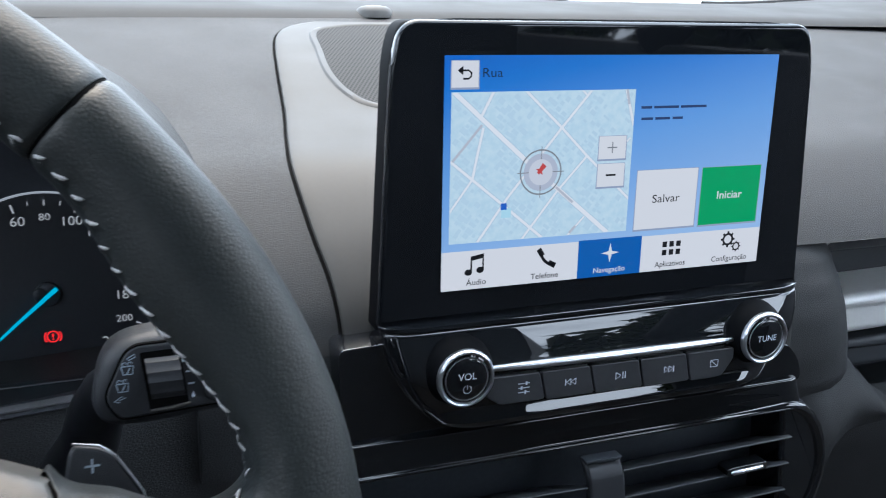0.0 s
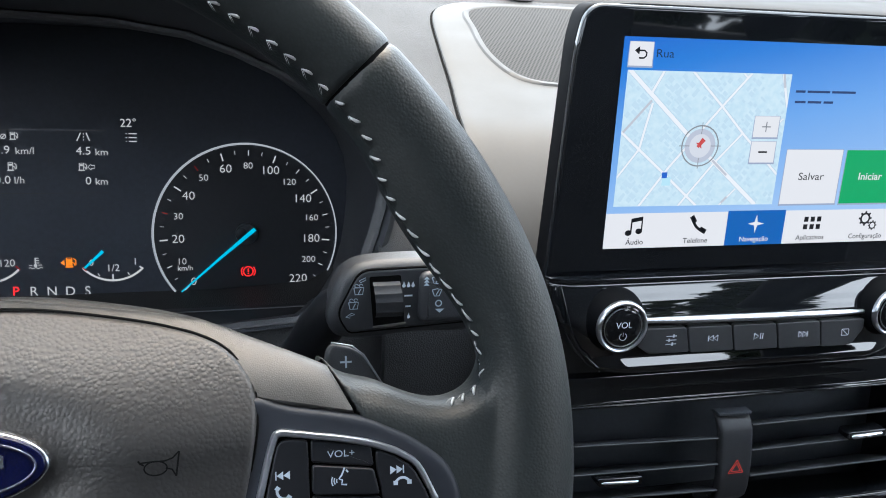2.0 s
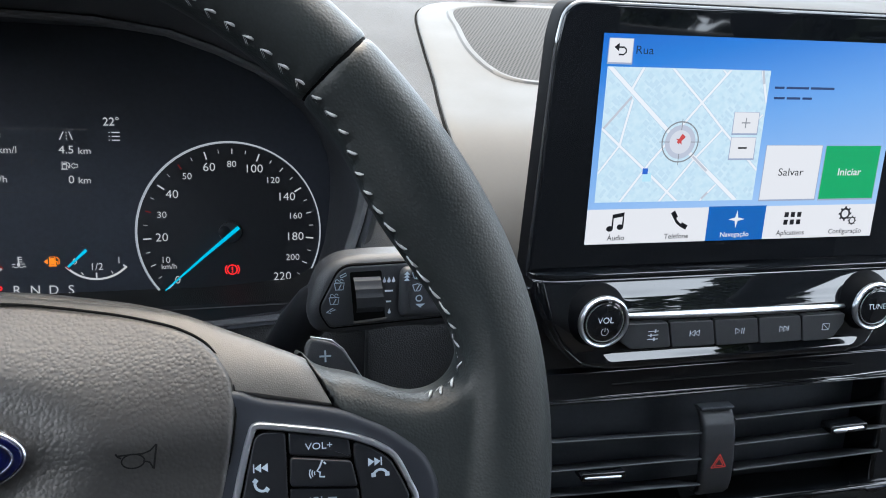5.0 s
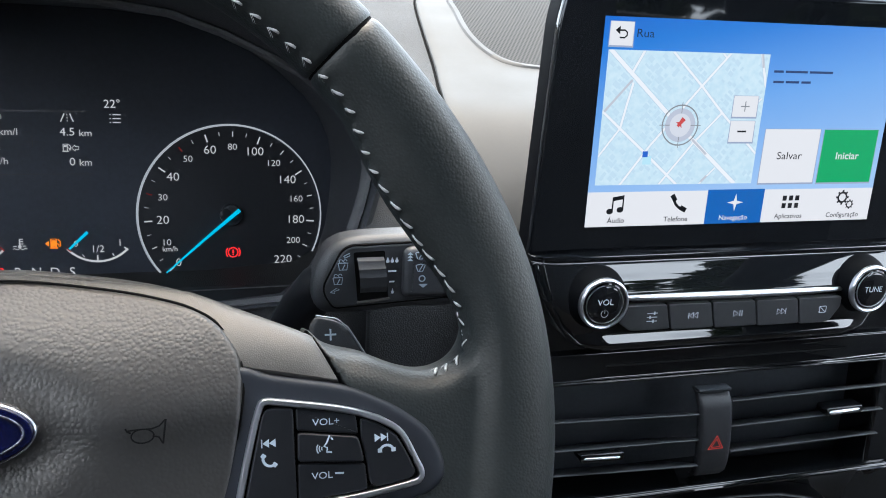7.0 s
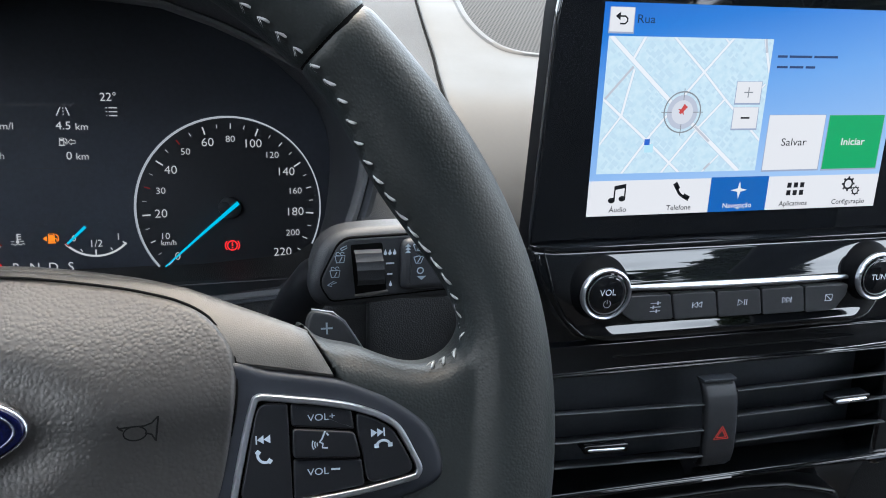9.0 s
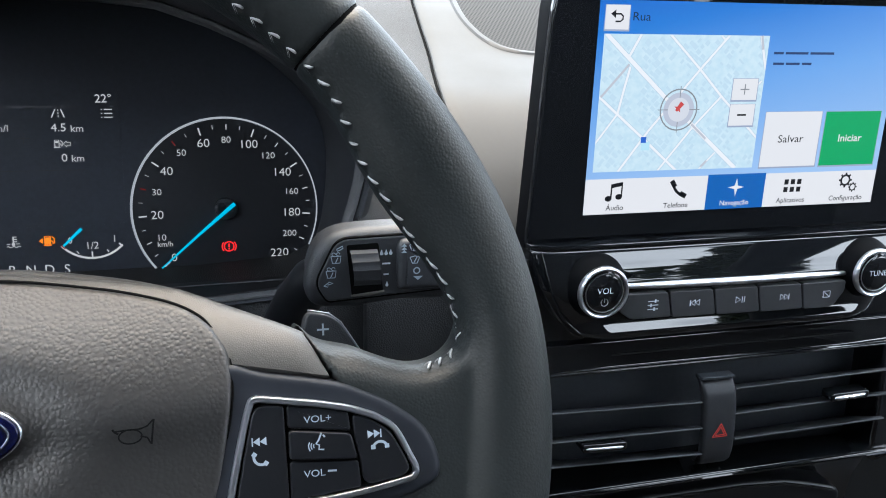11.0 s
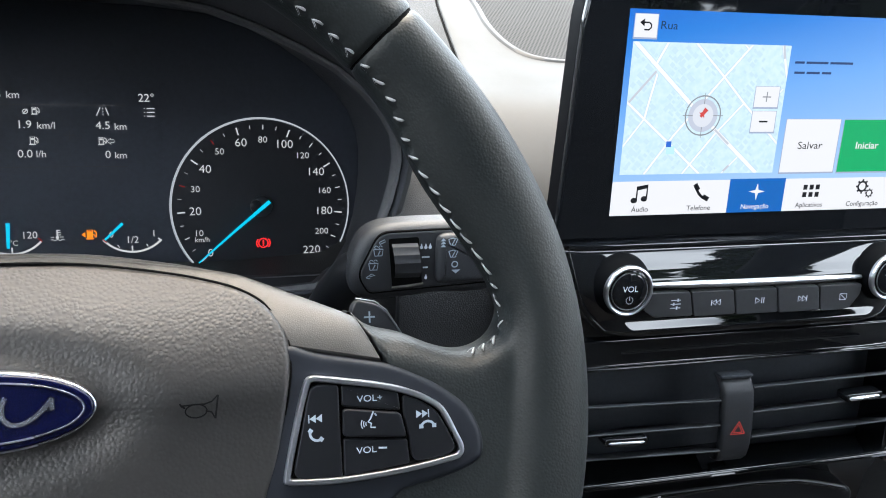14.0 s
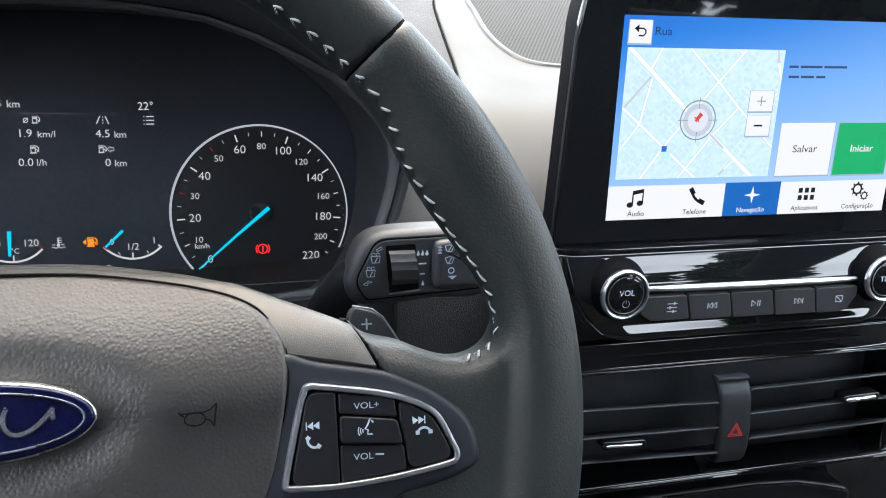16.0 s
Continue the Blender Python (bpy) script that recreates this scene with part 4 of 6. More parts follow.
def stitches(ob, spots):
    """Pale slanting stitches on the inner front of the rim and round the spoke corner."""
    kinds = []
    for mirror in (False, True):
        bm = bmesh.new()
        rod([(-2.4, 0, -0.3), (-1.7, 0, 0.2), (-0.4, 0, 0.4), (0.8, 0, 0.4), (1.9, 0, 0.15), (2.6, 0, -0.5)], [0.22, 0.4, 0.58, 0.7, 0.62, 0.25], 8, bm)
        for k in (0.0, 0.75):
            rod([(-2.6 + k, 0, 0.1), (-1.9 + k, -0.9, 0.3), (-0.8 + k, -2.0, 0.2), (0.1 + k, -2.9, -0.4)], [0.09, 0.08, 0.07, 0.05], 6, bm)
        if mirror:
            bmesh.ops.reverse_faces(bm, faces=bm.faces)
        me = bpy.data.meshes.new("stitch")
        bmesh.ops.scale(bm, vec=(MM * 0.8,) * 3, verts=bm.verts)
        bm.to_mesh(me)
        bm.free()
        me.materials.append(THREAD)
        me.shade_smooth()
        kinds.append(me)
    rng = random.Random(2)
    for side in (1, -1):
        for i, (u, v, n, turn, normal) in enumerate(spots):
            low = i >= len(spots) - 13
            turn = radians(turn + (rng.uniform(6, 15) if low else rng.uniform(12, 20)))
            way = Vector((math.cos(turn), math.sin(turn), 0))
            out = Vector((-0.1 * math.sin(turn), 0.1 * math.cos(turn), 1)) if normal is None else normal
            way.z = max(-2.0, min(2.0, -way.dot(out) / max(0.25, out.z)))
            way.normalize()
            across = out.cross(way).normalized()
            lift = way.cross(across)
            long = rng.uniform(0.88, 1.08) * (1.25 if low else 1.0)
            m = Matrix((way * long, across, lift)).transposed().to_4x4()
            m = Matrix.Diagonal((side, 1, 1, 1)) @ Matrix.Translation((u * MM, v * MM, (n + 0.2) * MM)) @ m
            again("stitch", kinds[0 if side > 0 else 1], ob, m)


def switch_pack(ob):
    """Bright ring and keys on the spoke, with their printed marks."""
    ring_line = [(97, 11.5), (103, 11.0), (108.7, 10), (117, 8.5), (125.2, 6.5), (131, 4.4), (135.5, 2.3), (141, -1.9), (145.5, -10.8), (147.4, -15.4), (146.6, -18.4), (143, -19.9), (125.7, -22.3), (107, -23.4), (92.8, -22.8), (88.6, -22.1), (87.8, -20.2), (90.8, -6.4), (94.5, 7.6)]
    ring_line = flowing(ring_line, 4)
    pack = part("switch_ring", ringband(ring_line, 2.0, 9, 14.2), CHROME, ob, "satin chrome ring round the keys")
    part("switch_bed", slab(inset(ccw(ring_line), 1.6), 8, 11.9, 0.4), SEAM, pack, "black bed below the keys")
    n = 13.6
    left = part("key", slab(rounded([(97.0, 9.0), (106.1, 8.0), (106.4, -21.6), (90.4, -20.7)], [4, 1.2, 1.2, 4]), 10, n, 0.5), BUTTON, pack, "black key with phone mark")
    upper = part("key", slab(rounded([(107.0, 7.9), (125.6, 4.6), (126.4, -1.8), (107.0, 1.0)], 1.2), 10, n - 0.2, 0.5), BUTTON, pack)
    mid = part("key", slab(rounded([(107.2, 0.4), (126.2, -2.4), (128.0, -10.6), (107.0, -8.6)], 1.5), 10, n + 0.5, 0.5), BUTTON, pack)
    low = part("key", slab(rounded([(107.0, -9.2), (128.2, -11.2), (128.8, -19.4), (106.9, -21.5)], 1.2), 10, n - 0.2, 0.5), BUTTON, pack)
    right = part("key", slab(rounded([(127.0, 3.4), (132.8, 1.2), (138.6, -3.0), (142.9, -11.0), (144.6, -15.6), (142.2, -17.8), (129.4, -19.2), (128.9, -11), (127.2, -3.0)], [1.6, 3, 4, 3, 2, 2, 1.6, 2, 2]), 10, n, 0.5), BUTTON, pack, "black key with hang-up mark")
    text("VOL+", 3.0, 116.2, 3.0, n + 0.1, PRINT_COOL, upper, squeeze=1.15)
    text("VOL", 3.0, 114.4, -13.6, n + 0.1, PRINT_COOL, low, squeeze=1.15)
    part("minus", strip([(118.4, -13.2), (121.2, -13.4)], 0.6, n + 0.1), PRINT_COOL, low)
    # Voice mark: a head in profile with three waves.
    bm = strip([(117.0, -1.2), (116.0, -3.4), (115.2, -4.4), (116.2, -4.9), (116.0, -6.2), (117.6, -6.4)], 0.5, n + 0.75)
    strip([(117.4, -1.8), (118.0, -2.6)], 0.5, n + 0.75, bm)
    for k in range(3):
        strip(arc(115.4, -5.0, 1.0 + 0.75 * k, 150, 215, 5), 0.35, n + 0.75, bm)
    part("voice_mark", bm, PRINT_COOL, mid)
    # Skip and phone marks.
    def skip(u, v, s, parent):
        bm = bmesh.new()
        for k in (0, 1):
            flat([(u + s * k * 2.0, v + 1.3), (u + s * (k * 2.0 + 2.0), v), (u + s * k * 2.0, v - 1.3)], n + 0.1, bm)
        strip([(u + s * 4.2, v + 1.3), (u + s * 4.2, v - 1.3)], 0.4, n + 0.1, bm)
        part("skip_mark", bm, PRINT_COOL, parent)

    def handset(u, v, turn, parent):
        bm = strip(arc(0, 0, 2.4, 200, 340, 10), 0.8, 0)
        flat([(-2.9, -0.2), (-1.5, -0.2), (-1.5, -1.5), (-2.9, -1.5)], 0, bm)
        flat([(1.5, -0.2), (2.9, -0.2), (2.9, -1.5), (1.5, -1.5)], 0, bm)
        bmesh.ops.transform(bm, matrix=Matrix.Translation((u, v, n + 0.1)) @ Matrix.Rotation(radians(turn), 4, "Z"), verts=bm.verts)
        part("phone_mark", bm, PRINT_COOL, parent)

    skip(100.4, -2.0, -1, left), handset(98.8, -6.6, -40, left)
    skip(129.8 + 1.6, -3.4, 1, right), handset(135.2, -8.4, 180, right)
    # Left spoke keys: the same ring on the other side.
    back = part("switch_ring", ringband([(-u, v) for u, v in ring_line], 2.0, 9, 14.2), CHROME, ob, "satin chrome ring round the keys")
    part("switch_bed", slab(inset(ccw([(-u, v) for u, v in ring_line]), 1.6), 8, 13.2, 0.4), BUTTON, back, "black keys")


steering_wheel()


# ---- wiper stalk ----
def wiper_stalk():
    ob = thing("wiper_stalk", "black wiper stalk with a thumb roller and pale symbols", "stalk", seat(0, -60, 0))
    outline = flowing([(-80, -89.2), (-100, -88.8), (-118, -88.8), (-131, -89.6), (-138, -91.8), (-142.8, -96.4), (-146.0, -105), (-147.2, -114), (-143, -121.0), (-130, -122.6), (-110, -121), (-80, -118.6)], 4)
    body = part("body", slab(outline, -14, -0.6, 5.5, 6), STALK, ob, "rounded dark stalk body")
    face = rounded([(-134.8, -92.4), (-80, -91.2), (-80, -115.4), (-138.6, -118.4), (-143.6, -110.6)], [8, 2, 2, 4, 5])
    part("face", slab(face, -6, 0.0, 0.8), STALK, ob, "flat dark face")
    part("face_gap", ringband(inset(ccw(face), -0.6), 0.7, -2, -0.2), SEAM, ob)
    part("end_cap", slab(rounded([(-110.5, -93), (-76, -92), (-76, -115), (-110.5, -115)], [4, 2, 2, 4]), -4, 3.2, 3, 4), STALK, ob, "turning end cap")
    part("roller_well", slab(rounded([(-131.0, -94.8), (-118.0, -94.4), (-115.8, -115.0), (-128.8, -116.2)], 1), -2, 0.15, 0.1), SEAM, ob, "dark well of the roller")
    bm = bmesh.new()
    rings = []
    for k in range(17):
        a = radians(-52 + 104 * k / 16)
        r = 9.8 + (0.35 if k in (4, 8, 11, 14) else 0.0)
        v = -104.6 + r * math.sin(a) * 1.02
        lean = (v + 95) * -0.105
        rings.append([(u + lean, v, -6.2 + r * math.cos(a)) for u in (-129.8, -129.4, -119.0, -118.6)])
    loft(bm, rings, close=False, cap_end=False)
    part("roller", bm, STALK, ob, "ribbed thumb roller")
    part("roller_lip", rod([(-129.0, -116.4, 0.1), (-122, -115.9, 0.5), (-115.4, -115.2, 0.1)], [0.5, 0.75, 0.5]), COVER, ob)
    n = 0.3
    for v, w in ((-103.3, 3.4), (-107.9, 2.2)):
        part("interval_dash", strip([(-114.7 - w / 2, v), (-114.7 + w / 2, v)], 0.7, n), PRINT, ob)
    for u, v, r in ((-116.7, -99.0, 0.75), (-114.8, -99.0, 0.75), (-112.9, -99.0, 0.75), (-114.3, -112.6, 0.65)):
        bm = flat(circle(u, v, r, 10), n)
        flat([(u - 0.8 * r, v + 0.3), (u + 0.8 * r, v + 0.3), (u, v + 1.8)], n, bm)
        part("drop_mark", bm, PRINT, ob)
    for u, v in ((-135.2, -100.3), (-137.2, -106.4)):
        bm = strip([(u - 2.0, v + 1.2), (u - 1.4, v - 1.7), (u + 1.6, v - 1.7), (u + 2.0, v + 1.2), (u - 2.0, v + 1.2)], 0.38, n)
        strip([(u - 0.2, v - 1.5), (u + 0.8, v + 0.6)], 0.4, n, bm)
        for k in (-0.9, 0.9):
            strip(arc(u + k, v + 2.0, 0.7, 0, 300, 8), 0.3, n, bm)
        part("wash_mark", bm, PRINT_COOL, ob)
    part("nozzle_mark", strip([(-135.0, -96.2), (-132.6, -95.0), (-132.4, -96.0), (-134.6, -97.0), (-135.0, -96.2)], 0.35, n), PRINT_COOL, ob)
    part("nozzle_mark", strip([(-140.2, -111.4), (-137.8, -109.8), (-136.4, -110.4), (-138.6, -111.0), (-138.4, -111.9), (-140.2, -111.4)], 0.35, n), PRINT_COOL, ob)
    n = 3.5
    for u, v in ((-103.9, -95.9), (-103.6, -101.2)):
        bm = strip([(u - 2.0, v + 1.0), (u - 1.0, v - 1.6), (u + 1.0, v - 1.6), (u + 2.0, v + 1.0), (u, v + 1.5), (u - 2.0, v + 1.0)], 0.38, n)
        strip([(u - 0.4, v - 1.4), (u + 0.9, v + 1.0)], 0.4, n, bm)
        part("wiper_mark", bm, PRINT_COOL, ob)
    part("off_mark", strip(arc(-102.7, -106.0, 1.25, 0, 360, 16), 0.5, n), PRINT_COOL, ob)
    part("down_arrow", flat([(-104.1, -108.4), (-100.1, -108.4), (-102.1, -110.1)], n), PRINT_COOL, ob)
    for dv in (0, 1.3, 2.6):
        part("up_arrow", flat([(-109.3, -98.2 + dv), (-106.9, -98.2 + dv), (-108.1, -96.9 + dv)], n), PRINT_COOL, ob)
    bm = bmesh.new()
    rod([(-136, -108, -10), (-142, -114, -16), (-147, -126, -26), (-151, -146, -44), (-160, -172, -66)], [9, 9.5, 10, 11, 14], 18, bm)
    part("arm", bm, BUTTON, ob, "black arm into the column")


wiper_stalk()


# ---- instrument cluster ----
def kmh_angle(v):
    return 222 - 1.93 * v if v <= 60 else 106.2 - 0.932 * (v - 60)


def instrument_cluster():
    ob = thing("instrument_cluster", "black instrument cluster with a speedometer and a lit info display", "instrument cluster", DIAL)
    part("face", slab(rounded([(-270, -40), (66, -40), (66, 46), (46, 82), (2, 116), (-208, 116), (-250, 82), (-270, 46)], 12), -14, -1.6, 1), MASK, ob, "matt black face, its colour lifted for the cover glass's bluish haze")
    # Speedometer.
    dial = part("dial", slab(circle(0, 0, 50.5, 72), -6, -1.0, 0.3), DIAL_FACE, ob, "black speedometer dial")
    bm = bmesh.new()
    rings = []
    for i in range(97):
        a = radians(-43 + 266 * i / 96)
        w = 1.05 + 0.32 * math.cos(a - radians(165))
        rings.append([(r * math.cos(a), r * math.sin(a), n) for r, n in ((51.8 - w, -1.0), (51.8 - 0.85 * w, 0.7), (51.8 - 0.55 * w, 1.2), (51.8 - 0.23 * w, 0.7), (51.8, -1.2))])
    loft(bm, rings, close=False, cap_end=False)
    part("dial_ring", bm, G_RING, dial, "silver ring round the speedometer, its shine made by glow")
    n = -0.7

    def tick(v, r0, r1, w, mat):
        a = radians(kmh_angle(v))
        part("tick", strip([(r0 * math.cos(a), r0 * math.sin(a)), (r1 * math.cos(a), r1 * math.sin(a))], w, n), mat, dial)

    for v in (0, 20, 40, 60, 100, 140, 180, 220):
        tick(v, 43.2, 47.6, 0.75, G_CLUSTER)
    for v in (10, 80, 120, 160, 200):
        tick(v, 44.6, 47.6, 0.5, G_CLUSTER)
    for v in (30, 50):
        tick(v, 44.4, 47.6, 0.5, G_REDDIM)
    for v in (5, 15, 25, 35, 45, 55, 70, 90, 110, 130, 150, 170, 190, 210):
        tick(v, 45.2, 47.4, 0.35, G_CLUSTER)
    for v, r, s in ((0, 40, 5.4), (10, 39, 4.3), (20, 37.6, 5.6), (30, 38.6, 4.3), (40, 38.2, 5.6), (50, 39.4, 4.3), (60, 38.6, 5.6), (80, 38.8, 4.3), (100, 38.6, 5.6), (120, 38.2, 4.3), (140, 37.6, 5.6), (160, 38, 4.3), (180, 36.8, 5.6), (200, 38.6, 4.3), (220, 39.6, 5.6)):
        a = radians(kmh_angle(v))
        text(str(v), s * 1.2, r * math.cos(a), r * math.sin(a), n, G_CLUSTER, dial, "numeral", squeeze=1.06, bold=-0.008)
    text("km/h", 4.2, -34.2, -18.8, n, G_CLUSTER, dial)
    part("hub", turned([(6.4, -1), (6.0, 1.8), (5.0, 2.6), (0.5, 2.8)], 32), HOOD, dial, "black needle hub")
    part("hub_spot", turned([(3.4, 2.6), (3.0, 2.9), (0.5, 3.0)], 24, -3.2, 0.6), SATIN, dial)
    part("needle", strip([(4.6, 3.2), (-15, -13.0), (-36.6, -31.6)], 2.3, 3.6, width_end=0.75), G_CYAN, dial, "glowing cyan needle")
    # Brake warning.
    bm = strip(arc(0.6, -21.8, 2.7, 0, 360, 28), 0.55, n)
    strip(arc(0.6, -21.8, 3.9, 140, 220, 10), 0.5, n, bm), strip(arc(0.6, -21.8, 3.9, -40, 40, 10), 0.5, n, bm)
    strip([(0.6, -20.2), (0.6, -22.2)], 0.7, n, bm), strip([(0.6, -22.8), (0.6, -23.5)], 0.7, n, bm)
    part("brake_warning", bm, G_RED, dial, "red glowing brake warning light")

    # Info display between the dials.
    info = part("info_display", slab(rect(-146, -6, -54, 72, 3), -6, -1.5, 0.05), MASK, ob, "dark info display with pale figures")
    n = -0.6
    text("22°", 6.3, -61.6, 62.0, n, G_CLUSTER, info)
    text("km", 5.6, -129.6, 63.2, n, G_CLUSTER, info)
    text("2.5", 4.8, -138.0, 63.4, n, G_CLUSTER, info)
    bm = bmesh.new()
    for k in range(3):
        strip([(-61.6, 56.4 - 2.1 * k), (-57.4, 56.4 - 2.1 * k)], 0.5, n, bm)
        strip([(-63.2, 56.4 - 2.1 * k), (-62.5, 56.4 - 2.1 * k)], 0.5, n, bm)
    part("list_mark", bm, G_CLUSTER, info)
    for body, size, u, v in (("1.9", 5.4, -125, 47.4), ("km/l", 4.6, -114.0, 46.9), ("4.5", 5.4, -84.9, 46.9), ("km", 4.6, -75.8, 46.3), ("0.0", 5.4, -125.4, 31.6), ("l/h", 4.6, -117.4, 31.4), ("0", 5.4, -83.1, 30.8), ("km", 4.6, -76.4, 30.4)):
        text(body, size * 1.12, u, v, n, G_CLUSTER, info, squeeze=1.06)

    def pump(u, v, s, mat, parent, nn):
        bm = strip([(u - 1.3 * s, v - 1.7 * s), (u - 1.3 * s, v + 1.8 * s), (u + 0.7 * s, v + 1.8 * s), (u + 0.7 * s, v - 1.7 * s), (u - 1.3 * s, v - 1.7 * s)], 0.42 * s, nn)
        strip([(u - 1.8 * s, v - 1.9 * s), (u + 1.2 * s, v - 1.9 * s)], 0.45 * s, nn, bm)
        strip([(u - 1.0 * s, v + 0.8 * s), (u + 0.4 * s, v + 0.8 * s)], 0.9 * s, nn, bm)
        strip([(u + 0.8 * s, v), (u + 1.6 * s, v - 0.4 * s), (u + 1.7 * s, v - 1.3 * s), (u + 2.2 * s, v - 1.2 * s), (u + 2.2 * s, v + 0.8 * s), (u + 1.3 * s, v + 1.6 * s)], 0.4 * s, nn, bm)
        return part("fuel_mark", bm, mat, parent)

    pump(-119.2, 55.0, 1.0, G_CLUSTER, info, n), pump(-121.0, 38.9, 1.1, G_CLUSTER, info, n), pump(-86.0, 38.6, 1.05, G_CLUSTER, info, n)
    bm = strip(arc(-124.0, 54.6, 1.2, 0, 360, 14), 0.4, n)
    strip([(-125.2, 53.3), (-122.8, 55.9)], 0.4, n, bm)
    part("average_mark", bm, G_CLUSTER, info)
    bm = strip([(-81.4, 39.2), (-79.6, 39.2), (-79.6, 37.6), (-81.4, 37.6)], 0.35, n)
    strip([(-81.4, 39.2), (-81.4, 40.0), (-83.2, 38.4), (-81.4, 36.8), (-81.4, 37.6)], 0.35, n, bm)
    part("range_arrow", bm, G_CLUSTER, info)
    bm = strip([(-88.0, 52.4), (-86.0, 56.8)], 0.55, n)
    strip([(-81.6, 52.4), (-83.2, 56.8)], 0.55, n, bm)
    for k in range(3):
        strip([(-84.6, 52.6 + 1.6 * k), (-84.6, 53.5 + 1.6 * k)], 0.4, n, bm)
    part("road_mark", bm, G_CLUSTER, info)
    part("divider", strip([(-140, 58.4), (-73, 57.9)], 0.25, n), G_DIM, info)
    part("divider", strip([(-142, 24.6), (-73, 24.3)], 0.25, n), G_DIM, info)
    bm = strip([(-105.6, 41.7), (-99.4, 41.7)], 0.25, n)
    part("cross", strip([(-102.5, 44.8), (-102.5, 38.6)], 0.25, n, bm), G_DIM, info)

    # Small gauges and gear letters.
    n = -1.1
    fuel = part("fuel_gauge", strip(arc(-72.2, -3.4, 21.0, 220, 317, 24), 1.1, n), G_CLUSTER, ob, "curved fuel gauge, reading empty")
    bm = strip([(-72.8, -24.6), (-72.8, -20.8)], 0.8, n + 0.1)
    strip([(-58.6, -16.8), (-56.8, -18.6)], 0.8, n + 0.1, bm), strip([(-80.6, -20.2), (-79.6, -21.8)], 0.5, n + 0.1, bm), strip([(-65, -20), (-64.2, -21.6)], 0.5, n + 0.1, bm)
    part("gauge_ticks", bm, G_CLUSTER, fuel)
    part("empty_mark", strip([(-88.4, -16.6), (-86.4, -18.6)], 0.7, n + 0.1), G_REDDIM, fuel)
    text("0", 5.0, -83.7, -14.3, n, G_CLUSTER, fuel, "numeral"), text("1/2", 5.6, -72.6, -17.6, n, G_CLUSTER, fuel, "numeral"), text("1", 5.4, -60.8, -14.3, n, G_CLUSTER, fuel, "numeral")
    part("needle", strip([(-77.4, -7.8), (-87.2, -17.0)], 1.7, n + 0.8, width_end=1.1), G_CYAN, fuel, "glowing cyan needle")
    temp = part("temperature_gauge", strip(arc(-135.6, -3.0, 20.4, 225, 319, 24), 1.1, n), G_CLUSTER, ob, "curved coolant temperature gauge")
    text("120", 5.6, -126.2, -13.2, n, G_CLUSTER, temp, "numeral"), text("60", 5.6, -144.0, -13.0, n, G_CLUSTER, temp, "numeral"), text("°C", 4.2, -134.4, -17.4, n, G_CLUSTER, temp, "numeral")
    part("hot_mark", strip([(-121.8, -14.8), (-119.8, -16.8)], 0.7, n + 0.1), G_REDDIM, temp)
    part("gauge_tick", strip([(-135.4, -22.8), (-135.4, -19.6)], 0.8, n + 0.1), G_CLUSTER, temp)
    part("needle", strip([(-136.6, -6.0), (-137.2, -20.0)], 2.2, n + 0.8, width_end=1.6), G_CYAN, temp, "glowing cyan needle")
    bm = strip([(-112, -10.6), (-112, -14.6)], 0.7, n)
    for k in range(3):
        strip([(-112, -10.8 - 1.3 * k), (-110.2, -10.8 - 1.3 * k)], 0.45, n, bm)
    flat(circle(-112, -14.8, 0.9, 12), n, bm)
    strip([(-115.4 + k * 0.7, -16.2 + 0.35 * math.sin(k * 1.6)) for k in range(11)], 0.4, n, bm)
    strip([(-115.4, -14.6), (-113.6, -14.6)], 0.4, n, bm), strip([(-110.6, -14.6), (-108.8, -14.6)], 0.4, n, bm)
    part("coolant_mark", bm, G_CLUSTER, ob)
    amber = pump(-94.6, -13.6, 1.35, G_AMBER, ob, n)
    tagged(amber, "amber glowing low fuel light")
    bm = slab(rounded([(-96.2, -15.4), (-93.8, -15.4), (-93.8, -12.8), (-96.2, -12.8)], 0.2), n - 0.2, n + 0.05, 0.02)
    flat([(-97.4, -12.2), (-99.4, -13.7), (-97.4, -15.2)], n, bm)
    part("low_fuel_body", bm, G_AMBER, amber)
    for body, u, v, mat in (("P", -122.5, -28.9, G_RED), ("R", -113.6, -29.2, G_CLUSTER), ("N", -104.4, -29.5, G_CLUSTER), ("D", -95.1, -29.8, G_CLUSTER), ("S", -86.2, -30.0, G_CLUSTER)):
        text(body, 7.2, u, v, n, mat, ob, "gear_letter")


instrument_cluster()


# ---- centre display and controls ----
def row_surface(rows, cols, edge, back, bm=None, deep=None):
    """A moulded front: rows of (v, n, u_left, u_right) from top to bottom, its sides rolled back."""
    bm = bm or bmesh.new()
    ins = [0.0, 0.0, 0.06, 0.16, 0.32, 0.52, 0.76, 1.0]
    drop = [back, 1.0, 0.74, 0.55, 0.34, 0.16, 0.04, 0.0]
    grid = []
    for v, n, ul, ur in rows:
        us = [ul + edge * k for k in ins] + [ul + edge + (ur - ul - 2 * edge) * i / cols for i in range(1, cols)] + [ur - edge * k for k in ins[::-1]]
        ds = [back if k == 0 else (deep or edge) * d for k, d in enumerate(drop)]
        ns = [n - d for d in ds] + [n] * (cols - 1) + [n - d for d in ds[::-1]]
        grid.append([bm.verts.new((u, v, m)) for u, m in zip(us, ns)])
    for r0, r1 in zip(grid, grid[1:]):
        for i in range(len(r0) - 1):
            bm.faces.new((r1[i], r1[i + 1], r0[i + 1], r0[i]))
    return bm


CENTRE = 87.0


